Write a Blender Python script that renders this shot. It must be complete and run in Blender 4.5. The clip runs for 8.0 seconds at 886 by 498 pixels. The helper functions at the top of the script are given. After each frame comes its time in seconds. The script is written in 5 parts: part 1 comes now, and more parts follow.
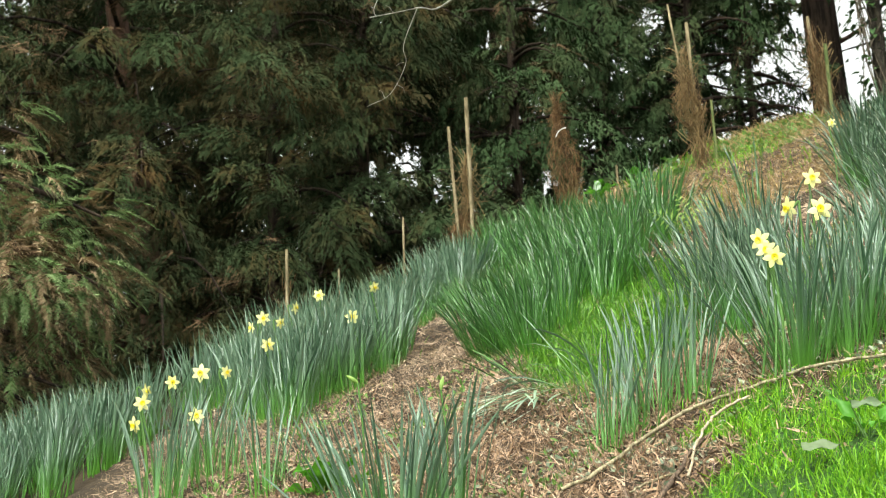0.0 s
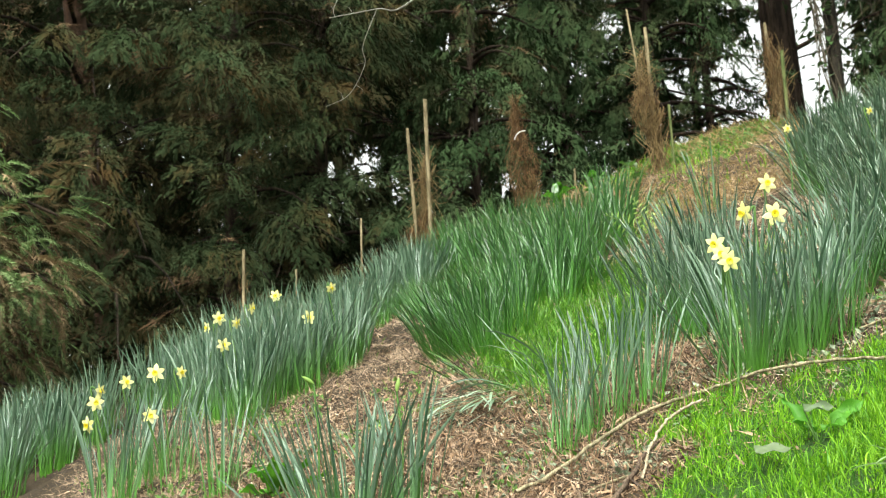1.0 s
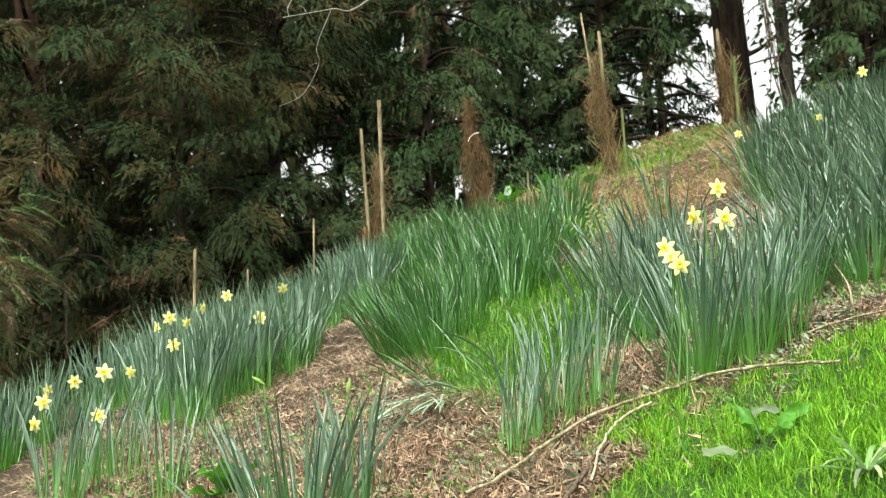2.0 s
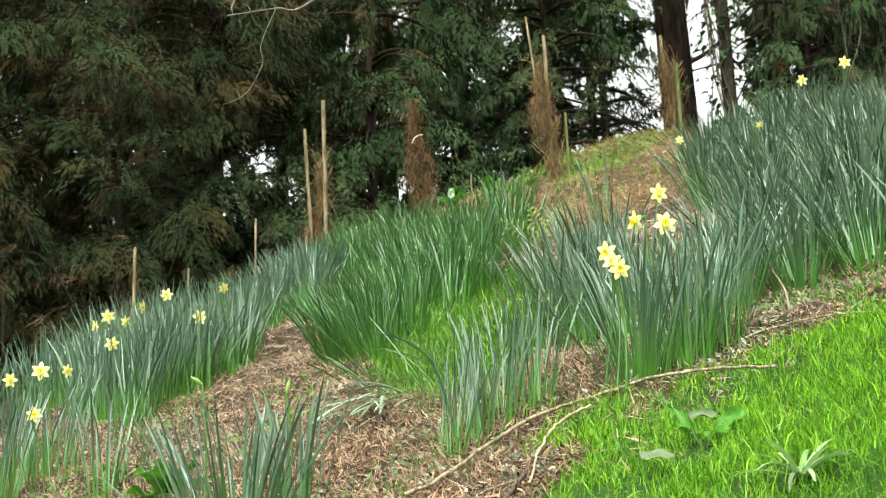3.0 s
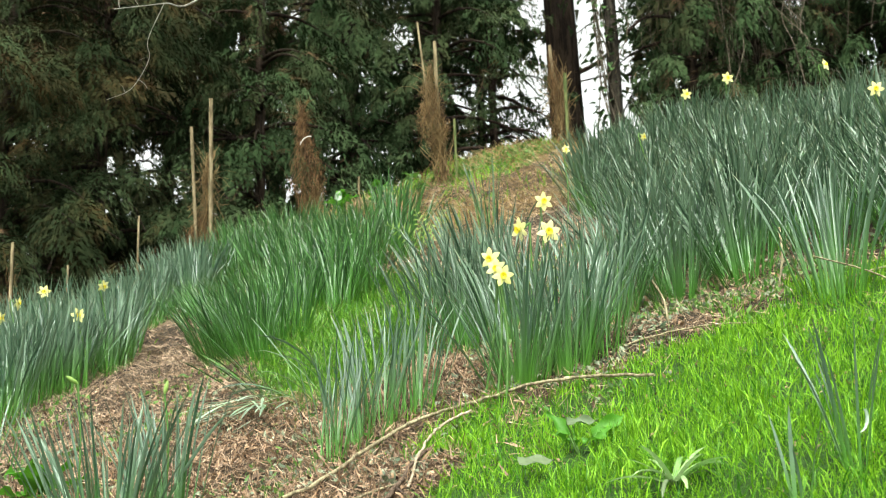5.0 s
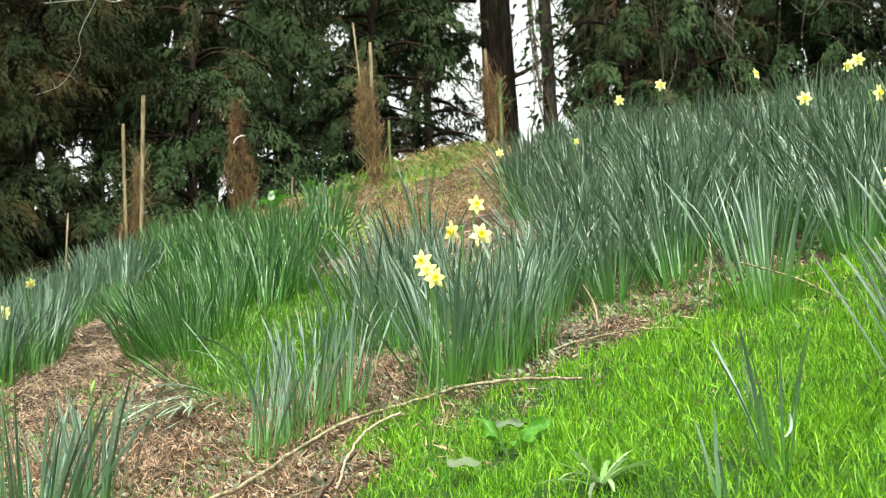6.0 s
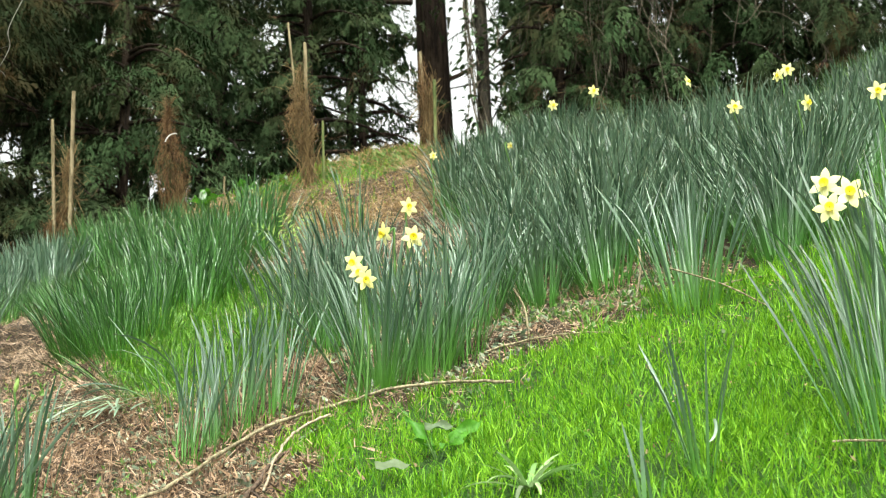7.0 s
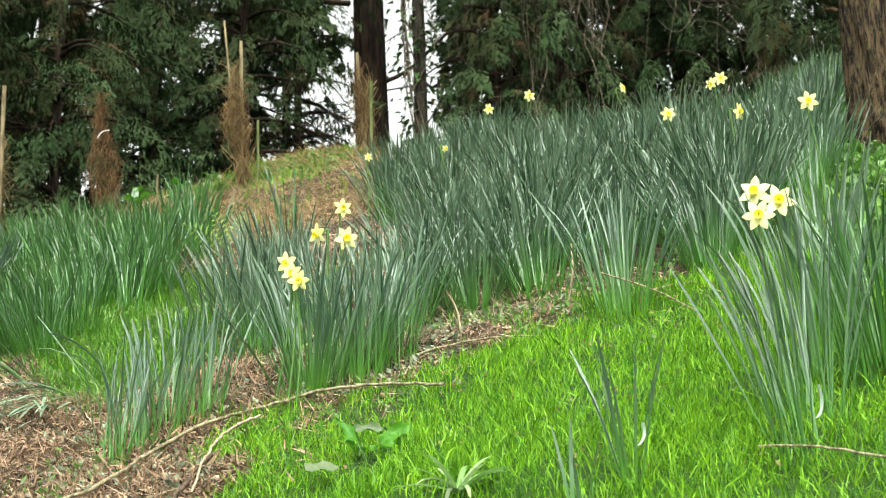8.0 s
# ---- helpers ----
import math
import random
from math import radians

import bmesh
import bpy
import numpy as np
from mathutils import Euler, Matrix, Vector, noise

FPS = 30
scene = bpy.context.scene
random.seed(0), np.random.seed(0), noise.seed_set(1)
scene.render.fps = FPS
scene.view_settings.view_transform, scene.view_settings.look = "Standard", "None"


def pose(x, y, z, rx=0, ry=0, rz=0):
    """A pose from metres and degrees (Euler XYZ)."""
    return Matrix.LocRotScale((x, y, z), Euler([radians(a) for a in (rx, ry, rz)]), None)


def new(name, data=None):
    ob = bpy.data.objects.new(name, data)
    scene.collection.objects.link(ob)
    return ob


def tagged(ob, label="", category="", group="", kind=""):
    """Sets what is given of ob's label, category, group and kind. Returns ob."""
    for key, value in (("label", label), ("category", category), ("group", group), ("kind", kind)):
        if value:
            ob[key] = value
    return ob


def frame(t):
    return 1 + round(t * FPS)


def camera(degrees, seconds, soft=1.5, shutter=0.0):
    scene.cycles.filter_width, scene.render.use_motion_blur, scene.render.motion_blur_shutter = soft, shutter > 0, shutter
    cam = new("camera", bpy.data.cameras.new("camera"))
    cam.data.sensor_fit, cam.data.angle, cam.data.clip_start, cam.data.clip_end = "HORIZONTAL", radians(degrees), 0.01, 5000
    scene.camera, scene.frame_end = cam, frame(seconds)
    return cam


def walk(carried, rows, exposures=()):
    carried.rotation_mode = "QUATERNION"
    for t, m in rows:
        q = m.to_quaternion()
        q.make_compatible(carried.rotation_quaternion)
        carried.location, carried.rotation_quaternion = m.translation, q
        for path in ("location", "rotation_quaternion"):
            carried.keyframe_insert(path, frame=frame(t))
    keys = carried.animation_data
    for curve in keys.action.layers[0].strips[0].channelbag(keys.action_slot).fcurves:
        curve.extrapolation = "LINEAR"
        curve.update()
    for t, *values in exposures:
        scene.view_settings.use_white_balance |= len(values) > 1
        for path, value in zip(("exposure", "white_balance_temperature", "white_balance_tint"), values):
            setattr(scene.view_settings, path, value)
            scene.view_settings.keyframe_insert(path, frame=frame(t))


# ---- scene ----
# ---------- camera ----------
cam = camera(36.25, 8.0, soft=1.0)
cam.data.dof.use_dof, cam.data.dof.focus_distance, cam.data.dof.aperture_fstop = True, 3.1, 11.0
EYE, LEVER = 1.45, 0.06  # the eye on its tripod; the lens sits a little ahead of the pivot
TURNS = [
    (0.0, 105.803, 1.8115, 0.5126),
    (0.5, 105.8062, 1.8108, -0.3441),
    (1.0, 105.8102, 1.7893, -1.3393),
    (1.5, 105.8113, 1.8042, -2.3011),
    (3.0, 105.7988, 1.8068, -5.912),
    (3.5, 105.8022, 1.7865, -7.2138),
    (4.0, 105.8047, 1.7841, -8.5638),
    (5.5, 105.8055, 1.811, -12.2244),
    (6.0, 105.802, 1.8292, -13.8109),
    (6.5, 105.8038, 1.838, -15.2474),
    (7.0, 105.8004, 1.831, -16.7661),
    (7.5, 105.7994, 1.8251, -18.1313),
    (8.0, 105.803, 1.8115, -19.6458),
]
walk(cam, [(t, pose(0, 0, EYE, rx, ry, rz) @ pose(0, 0, -LEVER)) for t, rx, ry, rz in TURNS], [(0.0, 1.68, 6500, 3), (8.0, 1.68, 6500, 3)])

# ---------- light: bright overcast sky, a weak wide sun ----------
world = bpy.data.worlds.new("overcast_sky")
scene.world = world
world.use_nodes = True
wn, wl = world.node_tree.nodes, world.node_tree.links
sky = wn.new("ShaderNodeTexSky")
sky.sky_type, sky.sun_disc = "NISHITA", False
sky.sun_elevation, sky.sun_rotation = radians(52), radians(200)
sky.dust_density, sky.air_density = 6.0, 1.0
grey = wn.new("ShaderNodeHueSaturation")
grey.inputs["Saturation"].default_value = 0.0
wl.new(sky.outputs["Color"], grey.inputs["Color"])
wl.new(grey.outputs["Color"], wn["Background"].inputs["Color"])
wn["Background"].inputs["Strength"].default_value = 0.15

sun_data = bpy.data.lights.new("sun", "SUN")
sun_data.energy, sun_data.angle, sun_data.color = 1.1, radians(28), (1.0, 0.96, 0.88)
sun = new("sun", sun_data)
sun.rotation_euler = (radians(38), 0, radians(-20))

rng = np.random.default_rng(11)


# ---------- materials ----------
def nodes_of(name):
    m = bpy.data.materials.new(name)
    m.use_nodes = True
    return m, m.node_tree.nodes, m.node_tree.links


def mixed(nt, fac, a, b, blend="MIX"):
    n = nt.nodes.new("ShaderNodeMix")
    n.data_type, n.blend_type = "RGBA", blend
    for key, v in ((0, fac), (6, a), (7, b)):
        if isinstance(v, (int, float)):
            n.inputs[key].default_value = v
        elif isinstance(v, tuple):
            n.inputs[key].default_value = (*v, 1)
        else:
            nt.links.new(v, n.inputs[key])
    return n.outputs[2]


def noise_of(nt, scale, detail=4, rough=0.6, coords="Object", stretch=None):
    co = nt.nodes.new("ShaderNodeTexCoord").outputs[coords]
    if stretch:
        mp = nt.nodes.new("ShaderNodeMapping")
        mp.inputs["Scale"].default_value = stretch
        nt.links.new(co, mp.inputs["Vector"])
        co = mp.outputs["Vector"]
    n = nt.nodes.new("ShaderNodeTexNoise")
    n.inputs["Scale"].default_value, n.inputs["Detail"].default_value, n.inputs["Roughness"].default_value = scale, detail, rough
    nt.links.new(co, n.inputs["Vector"])
    return n.outputs["Fac"]


def ranged(nt, v, a, b, c=0.0, d=1.0):
    n = nt.nodes.new("ShaderNodeMapRange")
    for i, x in enumerate((a, b, c, d)):
        n.inputs[i + 1].default_value = x
    nt.links.new(v, n.inputs[0])
    return n.outputs[0]


def chance(nt):
    """A value that differs from piece to piece."""
    o = nt.nodes.new("ShaderNodeObjectInfo").outputs["Random"]
    g = nt.nodes.new("ShaderNodeNewGeometry").outputs["Random Per Island"]
    a = nt.nodes.new("ShaderNodeMath")
    a.operation = "ADD"
    nt.links.new(o, a.inputs[0])
    nt.links.new(g, a.inputs[1])
    f = nt.nodes.new("ShaderNodeMath")
    f.operation = "FRACT"
    nt.links.new(a.outputs[0], f.inputs[0])
    return f.outputs[0]


def bumped(nt, height, strength, distance=0.01):
    b = nt.nodes.new("ShaderNodeBump")
    b.inputs["Strength"].default_value, b.inputs["Distance"].default_value = strength, distance
    nt.links.new(height, b.inputs["Height"])
    return b.outputs["Normal"]


def surface(m, colour, rough=0.6, normal=None, translucent=0.0, specular=0.5):
    nt = m.node_tree
    p = nt.nodes["Principled BSDF"]
    if isinstance(colour, tuple):
        p.inputs["Base Color"].default_value = (*colour, 1)
    else:
        nt.links.new(colour, p.inputs["Base Color"])
    if isinstance(rough, (int, float)):
        p.inputs["Roughness"].default_value = rough
    else:
        nt.links.new(rough, p.inputs["Roughness"])
    p.inputs["Specular IOR Level"].default_value = specular
    if normal is not None:
        nt.links.new(normal, p.inputs["Normal"])
    if translucent:
        tr = nt.nodes.new("ShaderNodeBsdfTranslucent")
        if isinstance(colour, tuple):
            tr.inputs["Color"].default_value = (*colour, 1)
        else:
            nt.links.new(colour, tr.inputs["Color"])
        mx = nt.nodes.new("ShaderNodeMixShader")
        mx.inputs[0].default_value = translucent
        nt.links.new(p.outputs[0], mx.inputs[1])
        nt.links.new(tr.outputs[0], mx.inputs[2])
        nt.links.new(mx.outputs[0], nt.nodes["Material Output"].inputs["Surface"])
    return m


def strap_leaf_material(name, top_a, top_b, foot, low=0.02, high=0.5):
    """Daffodil leaf: pale yellow-green foot, bluish bloom towards the tip, fine lengthwise veins."""
    m, n, l = nodes_of(name)
    nt = m.node_tree
    along = n.new("ShaderNodeAttribute")
    along.attribute_name = "along"
    top = mixed(nt, chance(nt), top_a, top_b)
    col = mixed(nt, ranged(nt, along.outputs["Fac"], low, high), foot, top)
    spots = noise_of(nt, 90, 3)
    col = mixed(nt, ranged(nt, spots, 0.3, 0.8, 0, 0.35), col, (0.05, 0.095, 0.035))
    tip = ranged(nt, along.outputs["Fac"], 0.93, 1.0, 0, 0.35)
    col = mixed(nt, tip, col, (0.20, 0.17, 0.07))
    veins = noise_of(nt, 60, 2, 0.5, "Object", (6, 6, 0.4))
    return surface(m, col, ranged(nt, spots, 0.3, 0.7, 0.26, 0.42), bumped(nt, veins, 0.3, 0.002), 0.15, 0.5)


def plain_leaf_material(name, a, b, rough=0.5, translucent=0.25, scale=40, specular=0.35, spot=0.6):
    m, n, l = nodes_of(name)
    nt = m.node_tree
    col = mixed(nt, chance(nt), a, b)
    sp = noise_of(nt, scale, 3)
    dark = tuple(spot * c for c in a)
    col = mixed(nt, ranged(nt, sp, 0.35, 0.75, 0, 0.5), col, dark)
    return surface(m, col, rough, None, translucent, specular)


def plume_material(name, a, b, inner, grain=26):
    """Soft conifer foliage: drifts of lighter and darker green, with dying brown inside."""
    m, n, l = nodes_of(name)
    nt = m.node_tree
    col = mixed(nt, ranged(nt, noise_of(nt, 1.6, 4, 0.6), 0.35, 0.65), a, b)
    col = mixed(nt, ranged(nt, noise_of(nt, grain, 3, 0.7), 0.35, 0.75, 0, 0.45), col, tuple(0.55 * c for c in a))
    col = mixed(nt, ranged(nt, noise_of(nt, 0.9, 4, 0.7), 0.50, 0.66, 0, 0.75), col, inner)
    return surface(m, col, 0.95, None, 0.12, 0.03)


def bark_material(name, a, b, scale=9, strength=0.9, moss=None, specular=0.2):
    m, n, l = nodes_of(name)
    nt = m.node_tree
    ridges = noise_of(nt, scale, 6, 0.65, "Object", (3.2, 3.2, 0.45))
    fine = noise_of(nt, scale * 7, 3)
    # the low parts that the bump sinks also take the darker colour
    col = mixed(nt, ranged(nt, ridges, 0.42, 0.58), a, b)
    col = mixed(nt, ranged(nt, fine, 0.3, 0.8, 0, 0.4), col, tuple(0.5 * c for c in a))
    if moss:
        col = mixed(nt, ranged(nt, noise_of(nt, 24.0, 5, 0.75), 0.55, 0.64, 0, 0.8), col, moss)
    return surface(m, col, 0.9, bumped(nt, ridges, strength, 0.03), 0, specular)


# colours are spread wide: dark for shade between leaves, light for glints
M_LEAF = strap_leaf_material("daffodil_leaf_bluish", (0.019, 0.054, 0.028), (0.134, 0.205, 0.132), (0.080, 0.235, 0.012), 0.02, 0.60)
M_LEAF_DEEP = strap_leaf_material("daffodil_leaf_deep", (0.008, 0.029, 0.014), (0.114, 0.180, 0.108), (0.060, 0.20, 0.012), 0.02, 0.60)
# green is darkened further to carry the shadows at the dense leaf bases
M_LEAF_GREEN = strap_leaf_material("daffodil_leaf_green", (0.006, 0.038, 0.006), (0.066, 0.170, 0.036), (0.052, 0.175, 0.008), 0.0, 0.6)
# pale colour carries the bright light on leaves lying flat
M_LEAF_SILVER = strap_leaf_material("daffodil_leaf_silvery", (0.17, 0.27, 0.17), (0.42, 0.52, 0.40), (0.22, 0.36, 0.16))
M_STEM = plain_leaf_material("flower_stem_green", (0.07, 0.16, 0.03), (0.10, 0.20, 0.04))
M_PETAL = plain_leaf_material("petal_pale_yellow", (0.80, 0.76, 0.26), (0.86, 0.84, 0.46), 0.5, 0.35, 60, spot=0.92)
M_TRUMPET = plain_leaf_material("trumpet_deep_yellow", (0.86, 0.74, 0.04), (0.90, 0.82, 0.10), 0.5, 0.5, 60, spot=0.9)
# dark end is lowered to put the shade between blades into the colour
M_GRASS = plain_leaf_material("grass_blade_bright", (0.030, 0.14, 0.003), (0.27, 0.52, 0.024), 0.5, 0.35, 25, 0.25)
M_GRASS_PATCH = plain_leaf_material("grass_blade_mossy", (0.026, 0.11, 0.005), (0.155, 0.32, 0.024), 0.45, 0.3, 12)
M_GRASS_DULL = plain_leaf_material("grass_blade_dull", (0.020, 0.066, 0.005), (0.060, 0.135, 0.014), 0.45, 0.3, 12)
M_WEED = plain_leaf_material("weed_leaf_green", (0.06, 0.16, 0.02), (0.13, 0.24, 0.045), 0.45, 0.25)
M_CRUMB = plain_leaf_material("grey_green_fragment", (0.045, 0.075, 0.035), (0.29, 0.33, 0.21), 0.5, 0.1, 40)
M_DOCK = plain_leaf_material("broad_leaf_bright", (0.065, 0.22, 0.012), (0.11, 0.30, 0.024), 0.5, 0.4, 30)
M_PALE_BRIGHT = plain_leaf_material("pale_leaf_bright", (0.20, 0.28, 0.18), (0.32, 0.40, 0.29), 0.5, 0.2, 60)
M_PALE = plain_leaf_material("pale_leaf_underside", (0.085, 0.125, 0.055), (0.12, 0.155, 0.075), 0.6, 0.15, 50)
M_FERN = plain_leaf_material("fern_yellow_green", (0.24, 0.40, 0.08), (0.36, 0.50, 0.14), 0.5, 0.3)
M_STRAW = plain_leaf_material("dead_bracken_litter", (0.036, 0.017, 0.008), (0.84, 0.62, 0.42), 0.6, 0.08, 25, 0.3)
M_BROWSTRAW = plain_leaf_material("brow_straw_tan", (0.11, 0.062, 0.022), (0.52, 0.37, 0.17), 0.7, 0.08, 20, 0.2)
M_DEADLEAF = plain_leaf_material("dead_leaf_brown", (0.034, 0.018, 0.009), (0.50, 0.33, 0.20), 0.55, 0.08, 25, 0.3)
M_STICK = bark_material("dead_branch_bark", (0.13, 0.108, 0.062), (0.33, 0.285, 0.17), 30, 0.4)
M_STICK_DARK = bark_material("dark_stick_bark", (0.05, 0.034, 0.022), (0.13, 0.09, 0.06), 30, 0.4)
M_STICK_PALE = bark_material("pale_stick_bark", (0.24, 0.19, 0.12), (0.40, 0.34, 0.24), 30, 0.3)
M_TWIG = bark_material("pale_bare_twig", (0.17, 0.155, 0.13), (0.30, 0.28, 0.24), 30, 0.3)
M_CANE = bark_material("weathered_bamboo", (0.12, 0.095, 0.05), (0.27, 0.215, 0.125), 12, 0.2)
M_CANE_GREEN = bark_material("greenish_bamboo", (0.085, 0.11, 0.035), (0.17, 0.18, 0.07), 12, 0.2)
M_BUNDLE = plain_leaf_material("dry_brown_stems", (0.042, 0.022, 0.008), (0.205, 0.118, 0.047), 0.8, 0.05, 20, 0.2)
M_BUNDLE_PALE = plain_leaf_material("dry_straw_stems", (0.085, 0.055, 0.022), (0.27, 0.185, 0.080), 0.8, 0.05, 20, 0.2)
M_TIE = surface(nodes_of("white_plastic_tie")[0], (0.6, 0.58, 0.54), 0.4)
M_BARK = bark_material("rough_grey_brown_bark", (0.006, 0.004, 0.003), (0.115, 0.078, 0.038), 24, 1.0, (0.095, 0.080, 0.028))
M_BARK_DARK = bark_material("dark_conifer_bark", (0.012, 0.009, 0.007), (0.040, 0.028, 0.020), 7, 1.0, None, 0.04)
M_BARK_RED = bark_material("red_brown_conifer_bark", (0.06, 0.032, 0.02), (0.11, 0.06, 0.036), 7, 0.9)
M_BARK_BROWN = bark_material("brown_conifer_bark", (0.025, 0.015, 0.010), (0.055, 0.033, 0.020), 7, 0.9)
M_PLUME = plume_material("conifer_plume_grey_green", (0.016, 0.025, 0.009), (0.037, 0.053, 0.024), (0.066, 0.036, 0.014))
M_CYPRESS = plume_material("cypress_spray_green", (0.018, 0.037, 0.013), (0.060, 0.090, 0.039), (0.034, 0.032, 0.014))
# far foliage is coloured lighter to lift the black depths of the wood
M_DEEPWOOD = plume_material("lifted_wood_olive", (0.052, 0.060, 0.026), (0.092, 0.098, 0.046), (0.105, 0.070, 0.035))
M_NEARSPRAY = plain_leaf_material("near_spray_green", (0.10, 0.19, 0.044), (0.34, 0.43, 0.215), 0.7, 0.25, 4, 0.1)
M_BROWNSPRAY = plain_leaf_material("dying_spray_brown", (0.17, 0.115, 0.055), (0.38, 0.28, 0.155), 0.7, 0.1, 4)
M_DEADTWIG = plain_leaf_material("dead_inner_twigs", (0.060, 0.036, 0.018), (0.135, 0.085, 0.045), 0.85, 0.0, 4, 0.1)
M_IVY = plain_leaf_material("ivy_leaf_dark", (0.028, 0.07, 0.014), (0.06, 0.12, 0.028), 0.35, 0.1, 20)
# light base colours carry the white sheen of the arching strap leaves
M_SPEAR = plain_leaf_material("sheen_tinted_strap_leaf", (0.13, 0.30, 0.05), (0.38, 0.52, 0.24), 0.25, 0.3, 40, 0.6)
M_VINE_TRUNK = bark_material("grey_brown_vine_trunk", (0.013, 0.010, 0.007), (0.042, 0.034, 0.022), 12, 0.8)
M_VINE = bark_material("grey_bare_vine", (0.055, 0.045, 0.030), (0.140, 0.115, 0.078), 20, 0.3)


def ground_material():
    m, n, l = nodes_of("bank_soil_and_turf")
    nt = m.node_tree
    at = n.new("ShaderNodeAttribute")
    at.attribute_name = "turf"
    fine, coarse = noise_of(nt, 55, 6, 0.7), noise_of(nt, 7, 5)
    # soil and turf are darkened to stand in for shade under litter and blades
    soil = mixed(nt, ranged(nt, fine, 0.35, 0.68), (0.007, 0.005, 0.003), (0.055, 0.038, 0.021))
    soil = mixed(nt, ranged(nt, coarse, 0.45, 0.7, 0, 0.4), soil, (0.11, 0.076, 0.04))
    green = mixed(nt, ranged(nt, fine, 0.3, 0.7), (0.012, 0.034, 0.004), (0.034, 0.085, 0.009))
    w = n.new("ShaderNodeMath")
    w.operation = "ADD"
    l.new(at.outputs["Fac"], w.inputs[0])
    l.new(ranged(nt, fine, 0.3, 0.7, -0.25, 0.25), w.inputs[1])
    col = mixed(nt, ranged(nt, w.outputs[0], 0.35, 0.65), soil, green)
    return surface(m, col, 0.9, bumped(nt, fine, 0.9, 0.02), 0, 0.2)


M_GROUND = ground_material()


# ---------- the bank ----------
def smooth(a, b, x):
    t = np.clip((x - a) / (b - a), 0, 1)
    return t * t * (3 - 2 * t)


def soft_min(a, b, k):
    h = np.clip(0.5 + 0.5 * (b - a) / k, 0, 1)
    return b + (a - b) * h - k * h * (1 - h)


def soft_max(a, b, k):
    return -soft_min(-a, -b + 0 * a, k)


def ripple(x, y):
    return (0.016 * np.sin(5.1 * x + 1.3 * y) * np.sin(4.3 * y - 2.2 * x + 1) + 0.009 * np.sin(13 * x + 4 * y + 2) * np.sin(11 * y - 5 * x)
            + 0.004 * np.sin(31 * x + 3) * np.sin(29 * y + 9 * x))


def ground_z(x, y):
    """A bank that climbs up and to the right from a path, steepens, levels off, and falls away over a shoulder."""
    x, y = np.asarray(x, float), np.asarray(y, float)
    u, w = 0.676 * x + 0.737 * y, 0.737 * x - 0.676 * y
    z = (0.63 + 0.488 * u + 0.035 * np.clip(u - 4.8, 0, 5) ** 2) * smooth(0.0, 1.7, u)
    z = soft_min(z, 5.4 + 0 * u, 0.35)
    # drop-off runs in rings about the camera, fitted to the skyline it sees
    z = z - 0.75 * np.clip(soft_max(np.hypot(x, y) - 8.75 + 2.4 * smooth(2.15, 2.9, x) * (1 - 0.5 * smooth(3.5, 4.5, x)), 0, 0.5), 0, 4.2)
    side = z + 0.62 * np.minimum(0, w + 6.05) + 0.05
    z = np.where(w < -5.4, soft_min(z, side, 0.25), z)
    z = np.where(u > 1.7, np.maximum(z, 0.2), z)
    return z + ripple(x, y) * smooth(14, 8, np.hypot(x, y))


def gz(x, y):
    return float(ground_z(x, y))


def turf(x, y):
    """How grassy the ground is: the lawn at the foot, a patch between the clumps, the green brow."""
    wob = 0.10 * np.sin(7 * x + 2) + 0.07 * np.sin(17 * y + 5 * x) + 0.05 * np.sin(33 * x - 21 * y)
    lawn = np.minimum(smooth(0.12, -0.12, y - 2.98 - 0.06 * np.sin(3 * x) - 0.35 * smooth(1.38, 1.6, x) + wob), smooth(-0.12, 0.12, x - 0.50 + 0.9 * (2.6 - y) * (y < 2.6) + wob))
    patch = smooth(1.15, 0.8, np.hypot((x - 0.55 - 0.06 * (y - 4.35)) / 0.29, (y - 4.5) / 0.88) + wob)
    patch = np.maximum(patch, 0.9 * smooth(1.15, 0.8, np.hypot((x - 0.70) / 0.36, (y - 5.15) / 0.55) + wob))
    patch = np.maximum(patch, 0.9 * smooth(1.15, 0.8, np.hypot((x - 0.46) / 0.22, (y - 5.6) / 0.5) + wob))
    brow = 0.75 * smooth(1.2, 0.7, np.hypot((x - 2.15) / 0.7, (y - 8.1) / 0.5) + wob)
    right = smooth(2.05, 2.4, x - 0.35 * (y - 3)) * 0.9 * smooth(0.5, 1.5, y)
    return np.clip(np.maximum.reduce([lawn, patch, brow, right]), 0, 1)


def mesh_object(name, verts, faces, material, attrs=None, smooth_shade=True):
    """A mesh from arrays of points and of equal-sided faces."""
    me = bpy.data.meshes.new(name)
    verts, faces = np.asarray(verts, np.float32), np.asarray(faces, np.int32)
    k = faces.shape[1]
    me.vertices.add(len(verts))
    me.vertices.foreach_set("co", verts.ravel())
    me.loops.add(faces.size)
    me.loops.foreach_set("vertex_index", faces.ravel())
    me.polygons.add(len(faces))
    me.polygons.foreach_set("loop_start", np.arange(0, faces.size, k, dtype=np.int32))
    me.polygons.foreach_set("use_smooth", np.full(len(faces), smooth_shade))
    me.materials.append(material)
    for key, v in (attrs or {}).items():
        a = me.attributes.new(key, "FLOAT", "POINT")
        a.data.foreach_set("value", np.asarray(v, np.float32))
    me.update(calc_edges=True)
    return me


def placed(name, me, parent=None, m=None, label=""):
    ob = new(name, me)
    if parent:
        ob.parent = parent
    if m is not None:
        ob.matrix_basis = m
    if label:
        ob["label"] = label
    return ob


def thing(name, x, y, z, label, category, group=""):
    e = new(name)
    e.empty_display_size = 0.05
    e.location = (x, y, z)
    return tagged(e, label, category, group)


